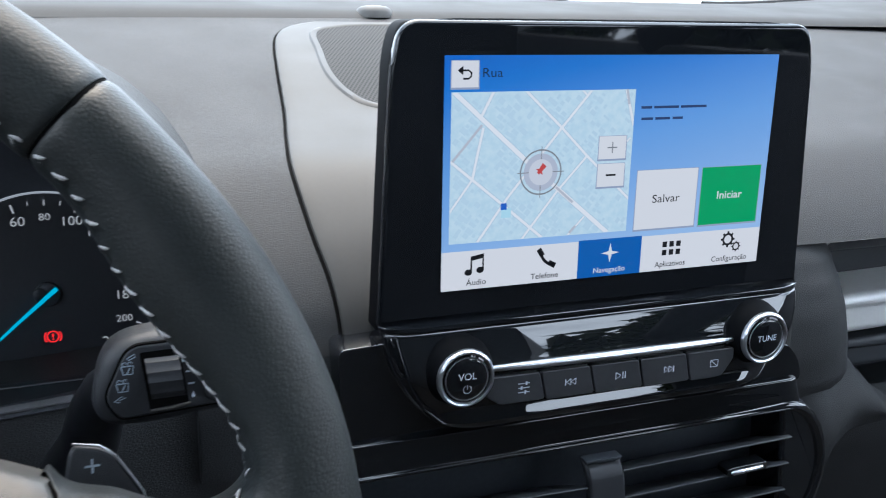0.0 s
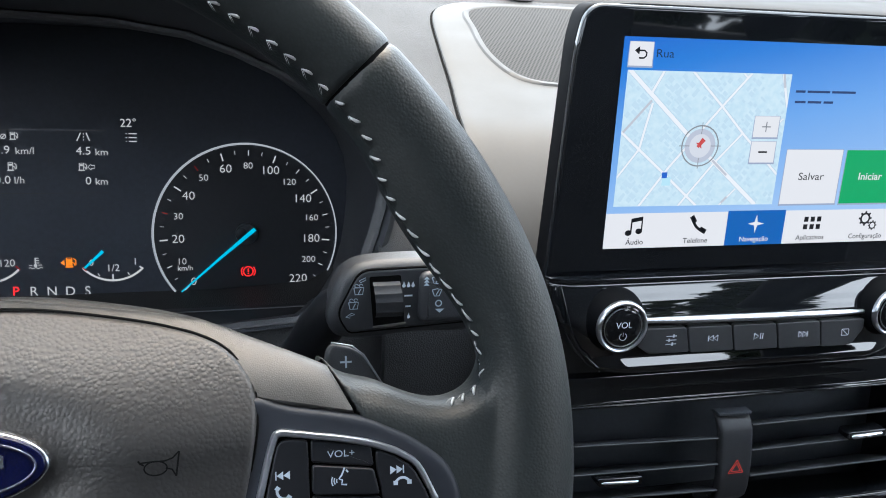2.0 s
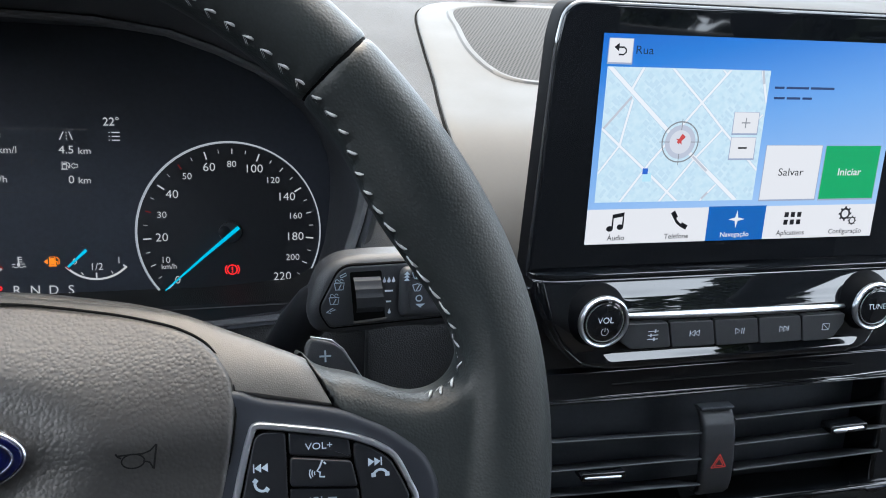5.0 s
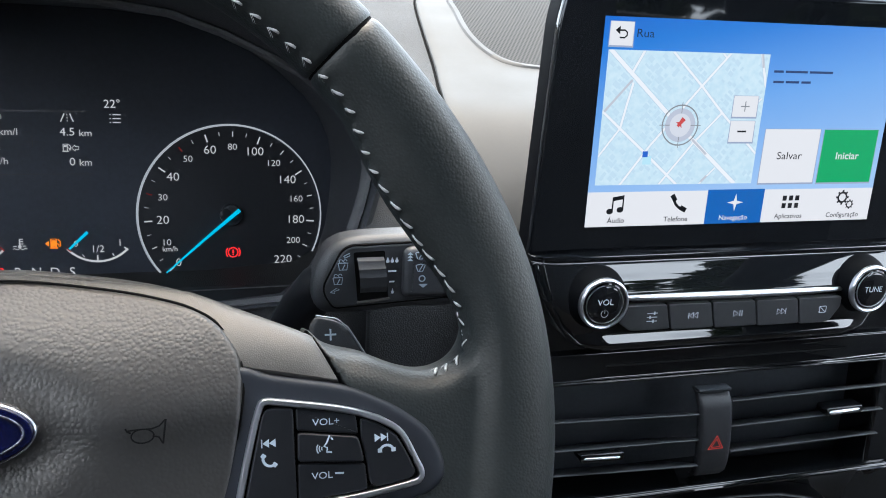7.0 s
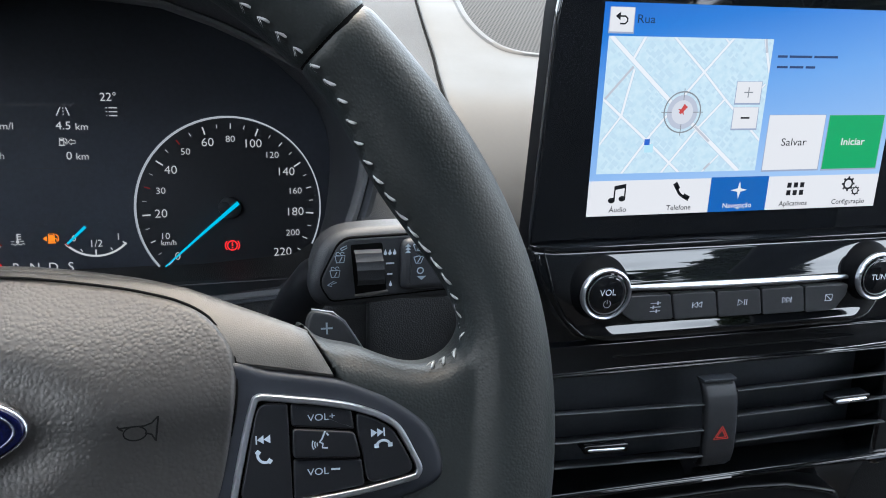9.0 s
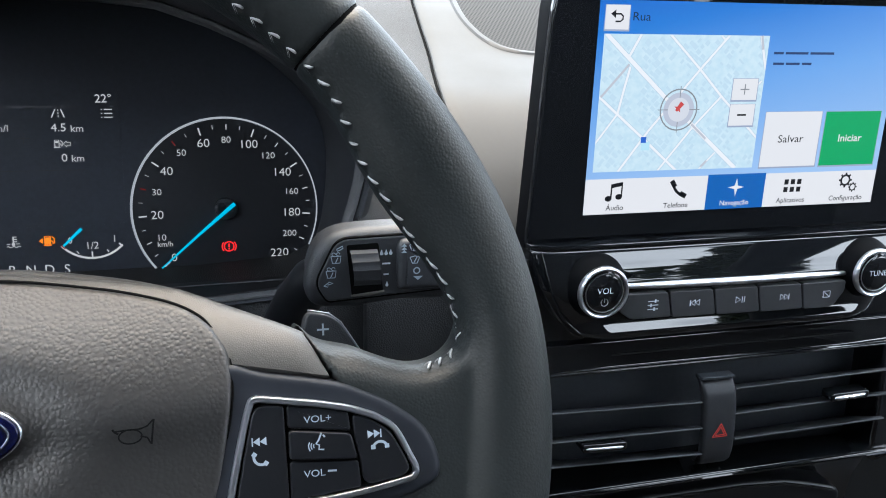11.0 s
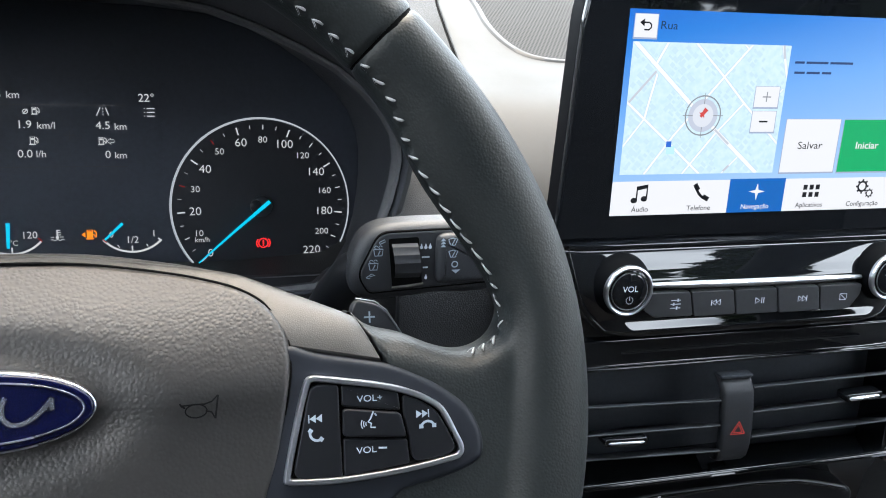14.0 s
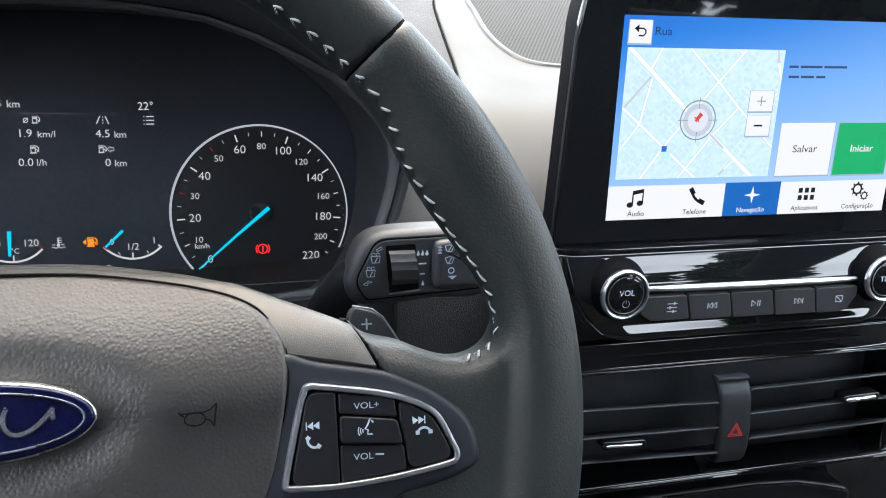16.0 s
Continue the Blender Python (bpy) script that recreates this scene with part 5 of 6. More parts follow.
def display_unit():
    ob = thing("infotainment_unit", "black glass unit with a lit map screen and two knobs", "infotainment unit", FACE)
    outer = rounded([(-31, -124), (205, -124), (199.0, 0), (194.5, 16.2), (-20.5, 16.2), (-25.0, 0)], [3, 3, 40, 17, 17, 40], 8)
    part("housing", slab(inset(outer, 1.9), -18, -3.4, 3, 4), KNOB, ob, "black back housing")
    glass = rounded([(-29.2, -119.4), (202.8, -119.4), (196.6, -4), (192.6, 14.4), (-19.2, 14.4), (-23.4, -4)], [1.5, 1.5, 40, 16, 16, 40], 8)
    part("top_line", rod([(-2, 14.5, -4.4), (6, 14.9, -4.2), (87, 15.0, -4.2), (168, 14.9, -4.2), (176, 14.5, -4.4)], [0.2, 0.45, 0.45, 0.45, 0.2]), GREY_TRIM, ob, "thin grey line along the top edge")
    part("glass_front", slab(glass, -5, -0.8, 2.2, 6), GLASS_BLACK, ob, "glossy black glass front")
    screen_picture(ob)
    # Control panel below the glass, moulded in gloss black.
    prof = [(-118.4, -9), (-118.5, 5.2), (-118.7, 5.7), (-119.1, 5.9), (-120.4, 6.0), (-120.9, 5.9), (-121.2, 5.5), (-121.5, 5.5), (-121.8, 6.0), (-122.3, 6.5)]
    prof += [(-123.3 - 2.0 * k, 6.9 + 0.72 * k - 0.016 * k * k) for k in range(8)]
    prof += [(-138.8, 11.7), (-143.0, 12.3), (-152, 12.3), (-158.6, 10.7), (-160.0, 10.8), (-161.0, 11.2), (-162.4, 11.8), (-163.8, 12.4), (-164.6, 12.75), (-165.1, 12.9), (-165.6, 12.85), (-166.2, 12.8), (-167.4, 12.6), (-168.8, 11.6), (-170.2, 9.2), (-171.4, 4.5), (-171.8, -8)]
    side = [(119, -28.7), (130, -26.9), (139, -24.0), (150, -18.4), (159, -12.0), (166, -4.0), (171, 6.0)]
    rows = []
    for v, n in prof:
        ul = next((a + (b - a) * max(0.0, (-v - va) / (vb - va)) for (va, a), (vb, b) in zip(side, side[1:]) if -v <= vb), 6.0)
        rows.append((v, n, ul, 2 * CENTRE - ul))
    panel = part("control_panel", row_surface(rows, 40, 17, 26, deep=6.5), PIANO, ob, "gloss black control panel")
    part("chrome_strip", rod([(14, -139.4, 12.6), (40, -139.8, 13.4), (CENTRE, -140.4, 13.8), (134, -140.8, 13.4), (158, -140.9, 12.6)], [1.1, 1.8, 2.0, 1.8, 1.1], 14), CHROME, panel, "bright chrome strip")
    part("edge_bead", rod([(-23.4, -120.6, 4.4), (-21, -132.2, 8.0), (-17.2, -145.3, 10.0), (-11.1, -156.2, 10.0), (-1.5, -164.9, 9.9), (8, -167.9, 9.6), (13.7, -168.8, 9.2)], [0.3, 0.5, 0.55, 0.55, 0.55, 0.45, 0.25], 10), PIANO, panel, "fine rounded edge of the panel")
    edges = [18.5, 48.0, 74.4, 101.4, 128.6, 156]
    for i, (a, b) in enumerate(zip(edges, edges[1:])):
        va, vb = -143.4 - 0.25 * i, -143.6 - 0.25 * i
        wa = -157.6 - 0.5 * i
        la, lb = (0 if i == 0 else -3.2), -3.2
        pts = [(a + 0.45 + la, va), (b - 0.45 + lb, vb), (b - 0.45, wa), (a + 0.45, wa)]
        if i == 0:
            pts = [(a, va), (b - 0.45 + lb, vb), (b - 0.45, wa), (a + 6, wa + 0.2), (a - 1, wa + 5)]
        if i == 4:
            pts = [(a + 0.45 + la, va), (b - 2, vb), (b - 2, vb - 6), (b - 8, wa + 0.6), (b - 13, wa), (a + 0.45, wa)]
        key = part("key", slab(rounded(pts, 1.6), 8, 14.8, 0.5), KEY, panel, "dark grey key")
        key_mark(key, i, (a + b) / 2 + (3 if i == 0 else 0), (va + wa) / 2 + 0.3, 14.95)
    part("wing", slab(rounded([(-48, -127.2), (6, -125.0), (20, -177), (-47, -177)], [2, 2, 4, 4]), -40, 0.5, 0.7, 3), PIANO, ob, "gloss black wing beside the panel")
    part("wing", slab(rounded([(186, -152), (202, -154), (211, -164), (214, -177), (180, -177)], [2, 6, 8, 4, 4]), -40, 0.5, 0.7, 3), PIANO, ob, "gloss black wing beside the panel")
    knob(ob, 5.4, -139.6, "VOL"), knob(ob, 168.6, -139.6, "TUNE")


def key_mark(parent, i, u, v, n):
    bm = bmesh.new()
    if i == 0:
        for k, off in enumerate((1.2, -1.2, 0.8)):
            vv = v + 2.2 - 2.2 * k
            strip([(u - 3, vv), (u + 3, vv)], 0.45, n, bm)
            strip([(u + off, vv + 0.9), (u + off, vv - 0.9)], 0.9, n + 0.05, bm)
    elif i in (1, 3):
        s = 1 if i == 3 else -1
        for k in (-1, 0):
            strip([(u + s * (k * 2.6 + 0.4), v + 1.6), (u + s * (k * 2.6 + 2.8), v), (u + s * (k * 2.6 + 0.4), v - 1.6), (u + s * (k * 2.6 + 0.4), v + 1.6)], 0.45, n, bm)
        strip([(u + s * 3.2, v + 1.6), (u + s * 3.2, v - 1.6)], 0.5, n, bm)
    elif i == 2:
        strip([(u - 2.6, v + 1.7), (u + 0.2, v), (u - 2.6, v - 1.7), (u - 2.6, v + 1.7)], 0.45, n, bm)
        strip([(u + 1.3, v + 1.7), (u + 1.3, v - 1.7)], 0.5, n, bm), strip([(u + 2.6, v + 1.7), (u + 2.6, v - 1.7)], 0.5, n, bm)
    else:
        strip(rect(u - 2.3, v - 1.8, u + 2.3, v + 1.8, 0.6, 3) + [(u - 2.3 + 0.6, v - 1.8)], 0.4, n, bm)
        strip([(u - 2.2, v + 1.8), (u + 2.2, v - 1.8)], 0.4, n, bm)
    part("key_symbol", bm, PRINT, parent)


def knob(ob, u, v, word):
    top = 20.6
    k = part("knob", turned([(17.2, -4), (17.0, 8), (16.2, 11.5), (14.8, 14), (13.9, 16), (13.5, top - 2.4)], 56, u, v), KNOB, ob, "black rotary knob")
    part("chrome_ring", turned([(13.6, top - 3.5), (13.7, top - 1.4), (13.3, top - 0.5), (12.6, top), (11.9, top - 0.3), (11.5, top - 1.2)], 56, u, v), CHROME, k, "bright chrome ring")
    part("cap", turned([(11.5, top - 1.6), (11.3, top - 0.7), (10.6, top - 0.35), (10.2, top - 0.9), (9.7, top - 0.5), (8.7, top - 0.2), (0.5, top + 0.3)], 56, u, v), PIANO, k, "gloss black cap")
    part("cap_line", ringband(circle(u, v, 10.3, 56), 0.45, top - 1, top - 0.25), CHROME_DARK, k)
    n = top + 0.35
    if word == "VOL":
        text(word, 4.6, u, v + 1.3, n, PRINT, k)
        bm = strip(arc(u, v - 4.6, 1.9, 120, 420, 20), 0.4, n)
        strip([(u, v - 2.4), (u, v - 4.6)], 0.4, n, bm)
        part("power_mark", bm, PRINT_DIM, k)
    else:
        text(word, 4.5, u, v + 0.2, n, PRINT, k)


def screen_picture(ob):
    """The lit picture: a map page with buttons."""
    W_, H_ = 174.5, 104.9
    scr = part("screen", flat([(0, -H_), (W_, -H_), (W_, 0), (0, 0)], -0.55), G_BACK, ob, "lit display showing a blue map page", smooth=False)
    z = -0.5

    def plate(name, u0, v0, u1, v1, mat, level, r=0.0, shade=True, parent=scr):
        if shade:
            part("shade", flat([(u0 - 0.5, v0 - 0.9), (u1 + 0.5, v0 - 0.9), (u1 + 0.3, v1 + 0.2), (u0 - 0.3, v1 + 0.2)], level - 0.02), G_SHADE, parent, smooth=False)
        return part(name, flat(rect(u0, v0, u1, v1, r) if r else [(u0, v0), (u1, v0), (u1, v1), (u0, v1)], level), mat, parent, smooth=False)

    back_key = plate("back_button", 3.3, -13.6, 15.8, -2.3, G_WHITE, z)
    bm = strip([(6.8, -6.4), (11.2, -6.4), (12.4, -7.4), (12.4, -8.8), (11.2, -9.9), (8.6, -9.9)], 0.8, z + 0.05)
    flat([(8.6, -4.4), (6.0, -6.4), (8.6, -8.4)], z + 0.05, bm)
    part("arrow", bm, G_BLACK, back_key, smooth=False)
    text("Rua", 5.7, 22.3, -7.6, z, G_INK, scr, squeeze=1.14)
    # Map.
    mu0, mu1, mv0, mv1 = 3.4, 94.8, -83.0, -15.6
    the_map = part("map", flat([(mu0, mv0), (mu1, mv0), (mu1, mv1), (mu0, mv1)], z), G_MAP, scr, "pale blue street map", smooth=False)
    rng, bm = random.Random(7), bmesh.new()
    c, s = math.cos(radians(-39)), math.sin(radians(-39))
    for i in range(-40, 41):
        for j in range(-40, 41):
            x, y = 3.5 * i + rng.uniform(-0.9, 0.9), 3.0 * j + rng.uniform(-0.7, 0.7)
            cu, cv = 49 + x * c - y * s, -49 + x * s + y * c
            w, h = rng.uniform(0.6, 1.9), rng.uniform(0.5, 1.4)
            dense = math.sin(0.23 * x + 1.3) * math.sin(0.19 * y + 0.4) + rng.uniform(-0.75, 0.75)
            if dense > -0.05 and mu0 + 2 < cu < mu1 - 2 and mv0 + 2 < cv < mv1 - 2:
                flat([(cu + p * c - q * s, cv + p * s + q * c) for p, q in ((-w, -h), (w, -h), (w, h), (-w, h))], z + 0.02, bm)
    tagged(part("map_texture", bm, G_BLOCK, the_map, "slightly darker building blocks", smooth=False), kind="stuff")

    def trimmed(bm):
        for at, out in (((mu0 + 0.1, 0, 0), (-1, 0, 0)), ((mu1 - 0.1, 0, 0), (1, 0, 0)), ((0, mv0 + 0.1, 0), (0, -1, 0)), ((0, mv1 - 0.1, 0), (0, 1, 0))):
            bmesh.ops.bisect_plane(bm, geom=bm.verts[:] + bm.edges[:] + bm.faces[:], plane_co=at, plane_no=out, clear_outer=True)
        return bm

    def road(a, b, w):
        """A street cut off at the map's edge."""
        (x0, y0), (x1, y1), lo, hi = a, b, 0.0, 1.0
        for p, d, m0, m1 in ((x0, x1 - x0, mu0, mu1), (y0, y1 - y0, mv0, mv1)):
            if abs(d) > 1e-6:
                t0, t1 = sorted(((m0 - p) / d, (m1 - p) / d))
                lo, hi = max(lo, t0), min(hi, t1)
        if hi > lo:
            pa, pb = ((x0 + (x1 - x0) * t, y0 + (y1 - y0) * t) for t in (lo, hi))
            part("street_edge", trimmed(strip([pa, pb], w + 0.55, z + 0.03)), G_KERB, the_map, smooth=False)
            part("street", trimmed(strip([pa, pb], w, z + 0.04)), G_ROAD, the_map, smooth=False)

    streets = (
        (2.1, (1.5, -12.9), (40.9, -47.4), (90, -87.7)),
        (1.3, (24.5, -13), (17.2, -27.0)),
        (1.2, (18.7, -31.2), (16.1, -43.4), (14.0, -54.1)),
        (1.3, (0, -42.8), (14.0, -54.1), (29.0, -66.1), (52, -85)),
        (1.0, (14.0, -54.1), (0, -73)),
        (1.2, (36, -13), (57.1, -32.1), (71.1, -45.7), (98, -70)),
        (1.2, (74, -13), (57.2, -32.4), (31.8, -62.7), (18.2, -81.5), (14, -87)),
        (0.9, (64, -13), (69.6, -18.0)),
        (1.1, (71.1, -45.7), (56.1, -61.8), (37, -86)),
        (0.9, (71.4, -74.4), (61, -85)),
        (1.4, (89.0, -13), (95.3, -33.8)),
        (0.9, (93.5, -38), (86, -46)),
    )
    for width, *turns in streets:
        for p, q in zip(turns, turns[1:]):
            road(p, q, width)
    for u, v, ln, turn in ((11.2, -37.8, 21, 49), (60.3, -63.4, 12, -40), (91.0, -19, 7, -78), (65.4, -80.2, 4.4, 45)):
        bm = flat([(-ln / 2, -0.6), (ln / 2, -0.6), (ln / 2, 0.6), (-ln / 2, 0.6)], z + 0.06)
        bmesh.ops.transform(bm, matrix=Matrix.Translation((u, v, 0)) @ Matrix.Rotation(radians(turn), 4, "Z"), verts=bm.verts)
        part("street_bar", bm, G_MAPTEXT, the_map, smooth=False)
    # Cross-hair marker.
    cu, cv = 47.6, -52.2
    part("marker_disc", flat(circle(cu, cv, 8.6), z + 0.08), glowing("marker_grey", (0.5, 0.55, 0.66), 1.0), the_map, smooth=False)
    part("marker_core", flat(circle(cu, cv, 6.0), z + 0.1), glowing("marker_pale", (0.66, 0.7, 0.78), 1.0), the_map, smooth=False)
    bm = strip(arc(cu, cv, 10.2, 0, 360, 48), 0.7, z + 0.1)
    for du, dv in ((1, 0), (-1, 0), (0, 1), (0, -1)):
        strip([(cu + du * 6.0, cv + dv * 6.0), (cu + du * 11.8, cv + dv * 11.8)], 0.4, z + 0.12, bm)
    part("marker_ring", bm, G_GREYINK, the_map, smooth=False)
    bm = strip([(cu - 1.4, cv - 0.6), (cu + 1.8, cv + 3.4)], 1.5, z + 0.14, width_end=2.6)
    flat([(cu - 2.6, cv + 1.6), (cu + 1.0, cv - 1.4), (cu + 0.4, cv + 1.6)], z + 0.13, bm)
    part("pin", bm, glowing("pin_red", (0.6, 0.07, 0.07), 1.0), the_map, smooth=False)
    bm = flat([(28.2, -65.6), (31.2, -65.6), (31.2, -68.6), (28.2, -68.6)], z + 0.1)
    part("stop_mark", bm, glowing("stop_blue", (0.02, 0.13, 0.6), 1.0), the_map, smooth=False)
    part("stop_glow", flat([(28.6, -68), (33.4, -68), (33.4, -72.4), (28.6, -72.4)], z + 0.07), glowing("stop_cyan", (0.48, 0.78, 0.92), 1.0), the_map, smooth=False)
    for v0, v1, sign in ((-47.6, -36.9, 1), (-60.7, -49.8, 0)):
        b = plate("zoom_button", 77.0, v0, 91.4, v1, G_WHITE, z + 0.16)
        vc = (v0 + v1) / 2
        bm = strip([(81.6, vc), (86.8, vc)], 0.9 if not sign else 0.6, z + 0.2)
        if sign:
            strip([(84.2, vc + 2.6), (84.2, vc - 2.6)], 0.6, z + 0.2, bm)
        part("sign", bm, G_GREYINK if sign else G_BLACK, b, smooth=False)
    # Two lines of small lettering beside the map, as plain bars.
    for v, ends in ((-24.1, ((98.4, 104.2), (105.4, 119.0), (120.2, 134.7))), (-29.4, ((98.8, 105.2), (106.4, 114.6), (116.0, 121.8)))):
        for a, b in ends:
            part("text_bar", flat([(a, v - 0.6), (b, v - 0.6), (b, v + 0.6), (a, v + 0.6)], z), G_BAR, scr, smooth=False)
    save = plate("save_button", 99.0, -83.0, 133.4, -54.0, G_WHITE, z)
    text("Salvar", 5.7, 116.0, -68.4, z + 0.05, G_BLACK, save, squeeze=1.18)
    go = plate("start_button", 136.0, -83.2, 171.0, -54.2, G_GREEN, z)
    text("Iniciar", 5.5, 153.2, -68.6, z + 0.05, G_WHITE, go, squeeze=1.14, bold=0.012)
    # Bottom bar.
    bar = plate("menu_bar", 0, -H_, W_, -86.6, G_WHITE, z, shade=False)
    nav = plate("menu_tab", 69.4, -H_, 104.2, -86.2, G_NAV, z + 0.04, shade=False)
    for u, word, mat, parent in ((17.2, "Áudio", G_BLACK, bar), (52.0, "Telefone", G_BLACK, bar), (86.8, "Navegação", G_WHITE, nav), (121.6, "Aplicativos", G_BLACK, bar), (157.0, "Configuração", G_BLACK, bar)):
        text(word, 3.9, u, -101.8, z + 0.08, mat, parent, squeeze=1.04, bold=0.006)
    zz = z + 0.08
    bm = strip([(14.6, -96.4), (14.6, -89.6), (20.4, -88.6), (20.4, -95.6)], 0.9, zz)
    strip([(14.6, -90.6), (20.4, -89.6)], 1.6, zz, bm)
    flat(circle(13.2, -96.8, 1.9, 16, 1.5), zz, bm), flat(circle(19.0, -96.0, 1.9, 16, 1.5), zz, bm)
    part("note_icon", bm, G_BLACK, bar, smooth=False)
    bm = strip(arc(56.6, -89.4, 7.0, 178, 272, 12), 1.5, zz)
    strip([(48.4, -88.6), (50.6, -92.0)], 2.6, zz, bm), strip([(53.8, -95.4), (57.4, -97.2)], 2.6, zz, bm)
    part("phone_icon", bm, G_BLACK, bar, smooth=False)
    star = []
    for k in range(8):
        r = 5.0 if k % 2 == 0 else 1.3
        star.append((86.8 + r * math.cos(k * math.pi / 4), -93.4 + r * math.sin(k * math.pi / 4)))
    part("star_icon", flat(star, zz), G_WHITE, nav, smooth=False)
    bm = bmesh.new()
    for i in range(3):
        for j in range(2):
            u, v = 117.6 + 4.0 * i, -91.6 - 4.2 * j
            flat([(u - 1.3, v - 1.4), (u + 1.3, v - 1.4), (u + 1.3, v + 1.4), (u - 1.3, v + 1.4)], zz, bm)
    part("grid_icon", bm, G_BLACK, bar, smooth=False)
    bm = bmesh.new()
    for u, v, r in ((155.2, -91.8, 2.7), (160.6, -95.8, 1.8)):
        strip(arc(u, v, r, 0, 360, 24), r * 0.42, zz, bm)
        for k in range(8):
            a = k * math.pi / 4
            strip([(u + r * 1.1 * math.cos(a), v + r * 1.1 * math.sin(a)), (u + r * 1.55 * math.cos(a), v + r * 1.55 * math.sin(a))], r * 0.42, zz, bm)
    part("gear_icon", bm, G_BLACK, bar, smooth=False)


display_unit()


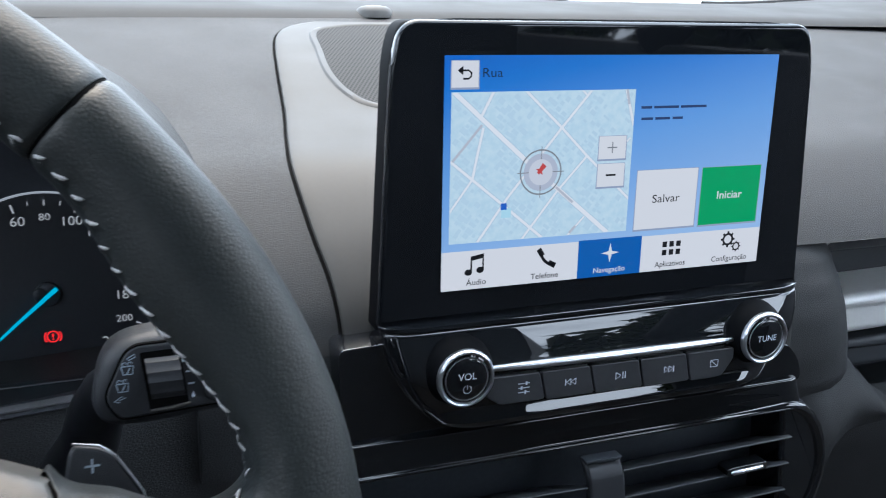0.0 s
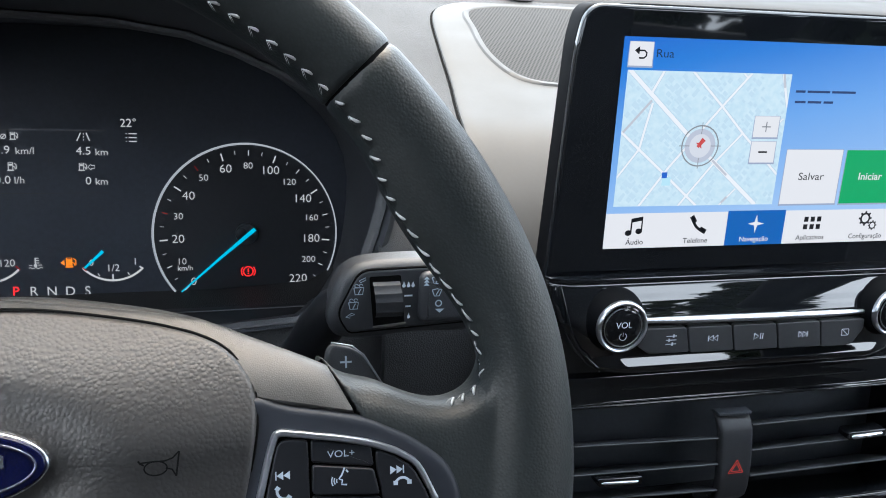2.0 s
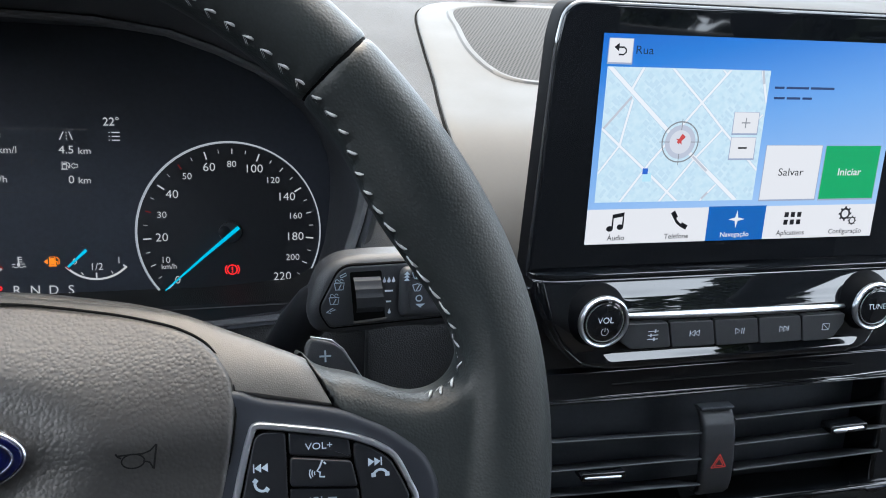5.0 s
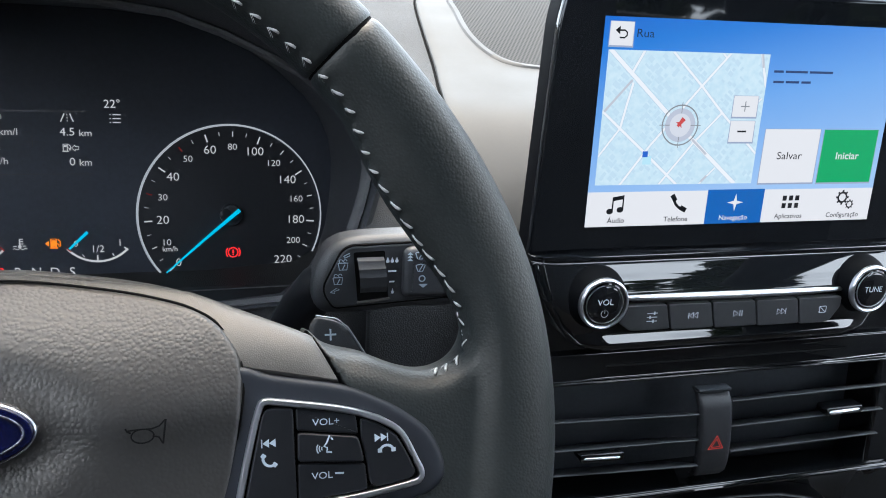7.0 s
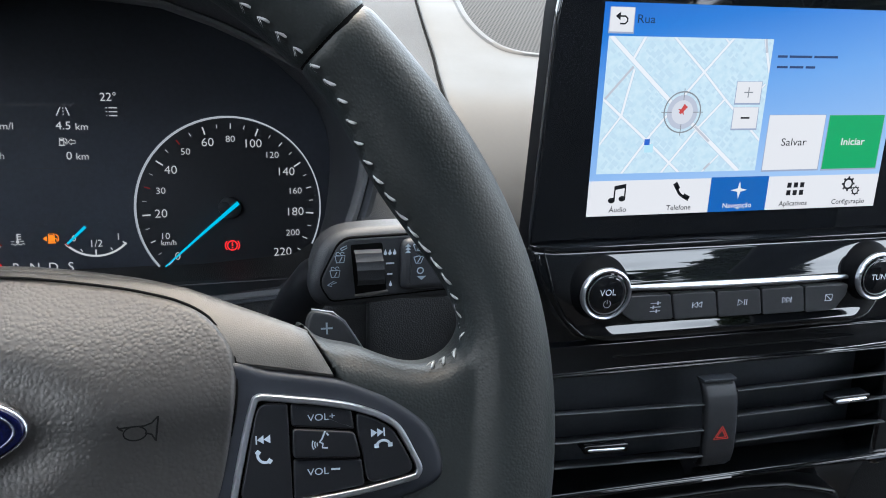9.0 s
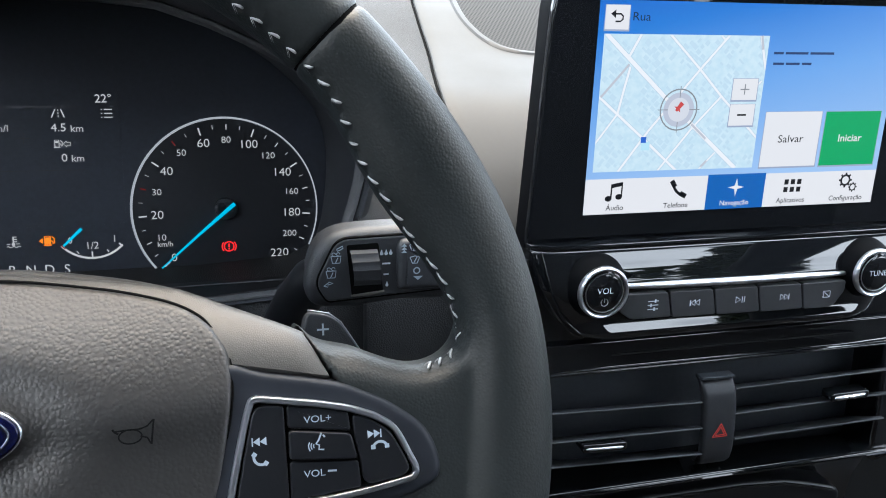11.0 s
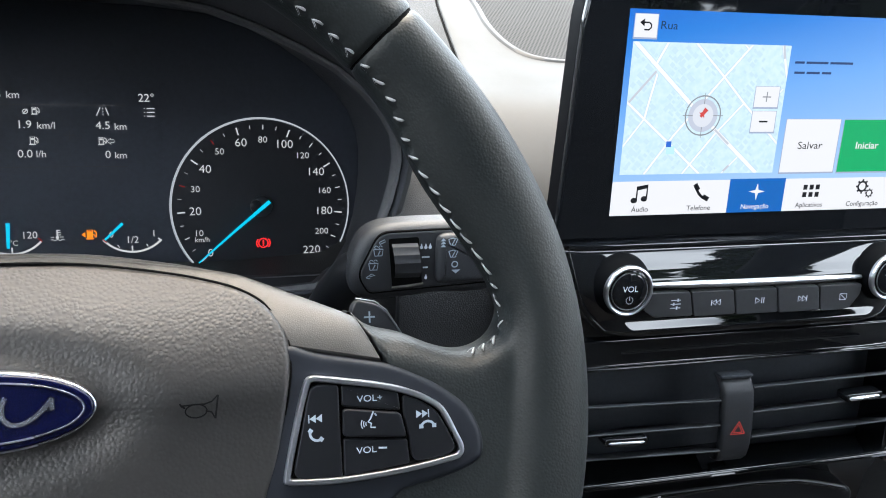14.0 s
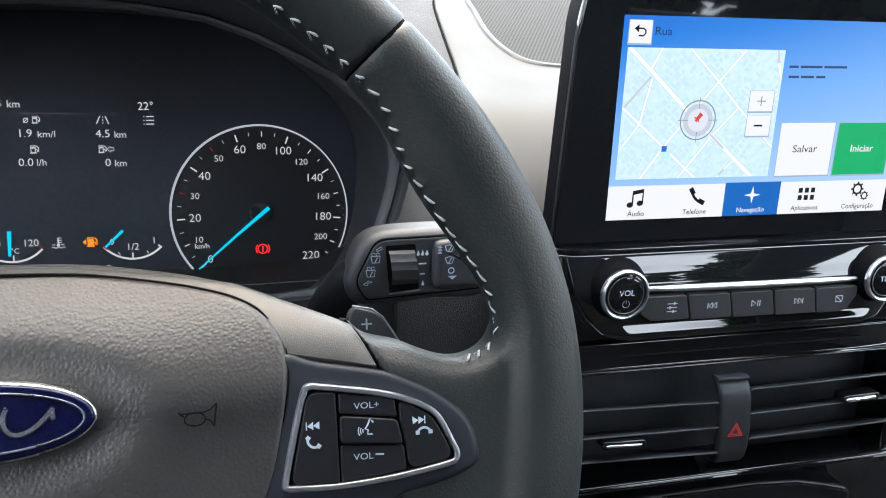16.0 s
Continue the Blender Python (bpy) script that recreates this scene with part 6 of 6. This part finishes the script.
# ---- centre air vent ----
def centre_vent():
    ob = thing("centre_vent", "gloss black centre air vent with horizontal slats", "air vent", FACE)
    # Gloss brow between the controls and the slats.
    brow = [(-168, -14), (-171.9, -3), (-172.9, 2.0), (-173.3, 3.4), (-173.7, 4.0), (-174.3, 4.2), (-177, 4.1), (-181.6, 4.0), (-182.0, 4.2), (-182.5, 4.2), (-187.8, 4.0), (-188.6, 4.2), (-189.0, 4.7), (-189.4, 5.6), (-189.9, 6.0), (-190.6, 6.0), (-191.0, 5.4), (-191.4, 3), (-191.8, -10), (-193, -40)]
    rows = []
    for v, n in brow:
        k = (-v - 166) / 24
        rows.append((v, n, -46 + 2 * k, 206 + 9 * k))
    part("brow", row_surface(rows, 40, 5, 40, deep=3), PIANO, ob, "gloss black brow over the slats")
    cheek = [(-178, -20, 206, 228), (-184, 2, 207, 229), (-190, 5, 206, 231), (-210, 6, 206, 234), (-230, 6, 207, 235), (-250, 5, 207, 234), (-266, 3, 207, 230), (-276, -20, 206, 226)]
    right = flowing([(200, -182), (209, -184), (219, -191), (228, -201), (235, -215), (238.6, -231), (236, -248), (230, -262), (218, -270), (206, -268), (204, -230), (202, -200)], 5)
    part("cheek", slab(right, -40, 3.2, 2.4, 5), PIANO, ob, "gloss black side of the vent")
    part("cheek", row_surface([(v, n, -52 - (b - 228), -42) for v, n, a, b in cheek], 8, 4, 40), PIANO, ob, "gloss black side of the vent")
    lip = [(150, -189.9), (180, -189.6), (200, -189.2), (207, -189.6), (213, -191.6), (219, -196), (225, -203.4), (229.6, -213), (232.4, -224), (232.6, -235), (230, -247), (224.6, -258)]
    part("lip", rod([(u, v, 3.2) for u, v in lip], [1.4, 2.0, 2.6, 3.0, 3.3, 3.4, 3.3, 3.1, 2.9, 2.8, 2.7, 2.6], 16), PIANO, ob, "gloss black rounded corner of the surround")
    sill = [(-259, -44), (-260.2, -6), (-260.8, 3.2), (-261.5, 5.4), (-262.3, 6.5), (-263.1, 6.7), (-263.6, 6.2), (-264.0, 5.9), (-264.6, 6.4), (-265.4, 6.3), (-266.2, 5.2), (-267.2, 1.5), (-268.4, -7), (-272, -14), (-300, -26), (-480, -50)]
    part("sill", row_surface([(v, n, -52, 228) for v, n in sill], 30, 6, 40), PIANO, ob, "gloss black sill below the slats")
    part("duct", slab(rect(-50, -268, 226, -180, 2), -50, -22, 1), VENT, ob, "dark duct behind the slats")
    for v0, v1, a, b in ((-209.0, -213.2, -44, 77.2), (-226.8, -229.4, -44, 79.2), (-241.2, -246.0, -44, 81.0), (-206.8, -205.4, 97.8, 204), (-222.8, -221.3, 99.8, 204), (-239.0, -237.6, 101.6, 204)):
        bm = bmesh.new()
        rings = []
        for i in range(13):
            t = i / 12
            u, v = a + (b - a) * t, v0 + (v1 - v0) * t
            rings.append([(u, v + dv, n) for dv, n in ((0.45, 9.5), (0.15, 9.9), (-0.35, 9.8), (-0.7, 9.0), (-17, -21), (-14.5, -21), (0.3, 7))])
        loft(bm, rings, cap_start=True)
        part("slat", bm, SLAT, ob, "thin black slat")
    for u0, u1, v, tilt, wide in ((6.0, 29.8, -231.4, -0.8, 0.8), (161.6, 184.6, -218.2, 0.6, 1.3)):
        tab = part("slide_tab", slab(rounded([(u0 - 1, v + 2.4), (u1 + 1.4, v + 2.4 + tilt), (u1 + 1.4, v - 2.4 + tilt), (u0 - 1, v - 2.4)], 1.6), 4, 13.0, 0.6), PIANO, ob, "small black slide tab")
        part("insert", rod([(u0 + 1, v - 0.2, 12.9), (u0 + 2.4, v - 0.2, 13.1), (u1 - 2.4, v - 0.2 + tilt, 13.1), (u1 - 1, v - 0.2 + tilt, 12.9)], [0.4 * wide, wide, wide, 0.4 * wide], 12), CHROME, tab, "bright metal insert")


centre_vent()


def hazard_switch():
    ob = thing("hazard_switch", "black hazard light switch with a red triangle between the vents", "switch", FACE)
    rings = list(((-200.4, 2, 77.0, 96.6), (-200.8, 4.6, 76.6, 97.0), (-201.8, 6.6, 76.4, 97.2), (-204.4, 8.6, 76.6, 97.6), (-207.6, 10.0, 77.0, 98.0), (-209.4, 10.5, 77.4, 98.3), (-218, 10.7, 78.4, 99.4), (-232, 10.3, 80.0, 101.0), (-246, 8.9, 81.6, 102.2), (-252.6, 7.0, 82.4, 102.5), (-256.2, 4.0, 83.2, 102.0), (-257.4, 0, 84, 101.4)))
    part("cap", row_surface(rings, 10, 2.0, 4), STALK, ob, "dark satin curved cap")
    part("top_bar", slab(rounded([(75.8, -198.5), (96.8, -198.9), (96.8, -200.7), (75.8, -200.3)], 0.5), 2, 8.6, 0.5), VENT, ob)
    u, v, n = 90.4, -232.0, 10.6
    bm = bmesh.new()
    for r, w in ((5.4, 0.55), (3.4, 0.5)):
        pts = [(u + r * math.cos(radians(a)), v - 0.6 + r * math.sin(radians(a))) for a in (90, 210, 330, 450)]
        for p, q in zip(pts, pts[1:]):
            strip([p, q], w, n, bm)
    part("triangle_mark", bm, RED_PRINT, ob, "red double triangle")


hazard_switch()


def climate_panel():
    ob = thing("climate_panel", "gloss black climate control panel below the vents", "climate controls", FACE)
    part("fascia", slab(rounded([(-20, -420), (194, -420), (194, -292), (170, -284.5), (150, -279.6), (120, -277.4), (54, -277.4), (24, -279.6), (4, -284.5), (-20, -292)], 6), -40, -2.0, 3), BUTTON, ob, "black fascia with a raised edge")
    part("edge_line", rod([(-10, -291, -1.4), (4, -286.2, -1.4), (24, -281.6, -1.4), (54, -279.4, -1.4), (120, -279.4, -1.4), (150, -281.6, -1.4), (170, -286.4, -1.4), (186, -291, -1.4)], 0.8), PIANO, ob)


climate_panel()
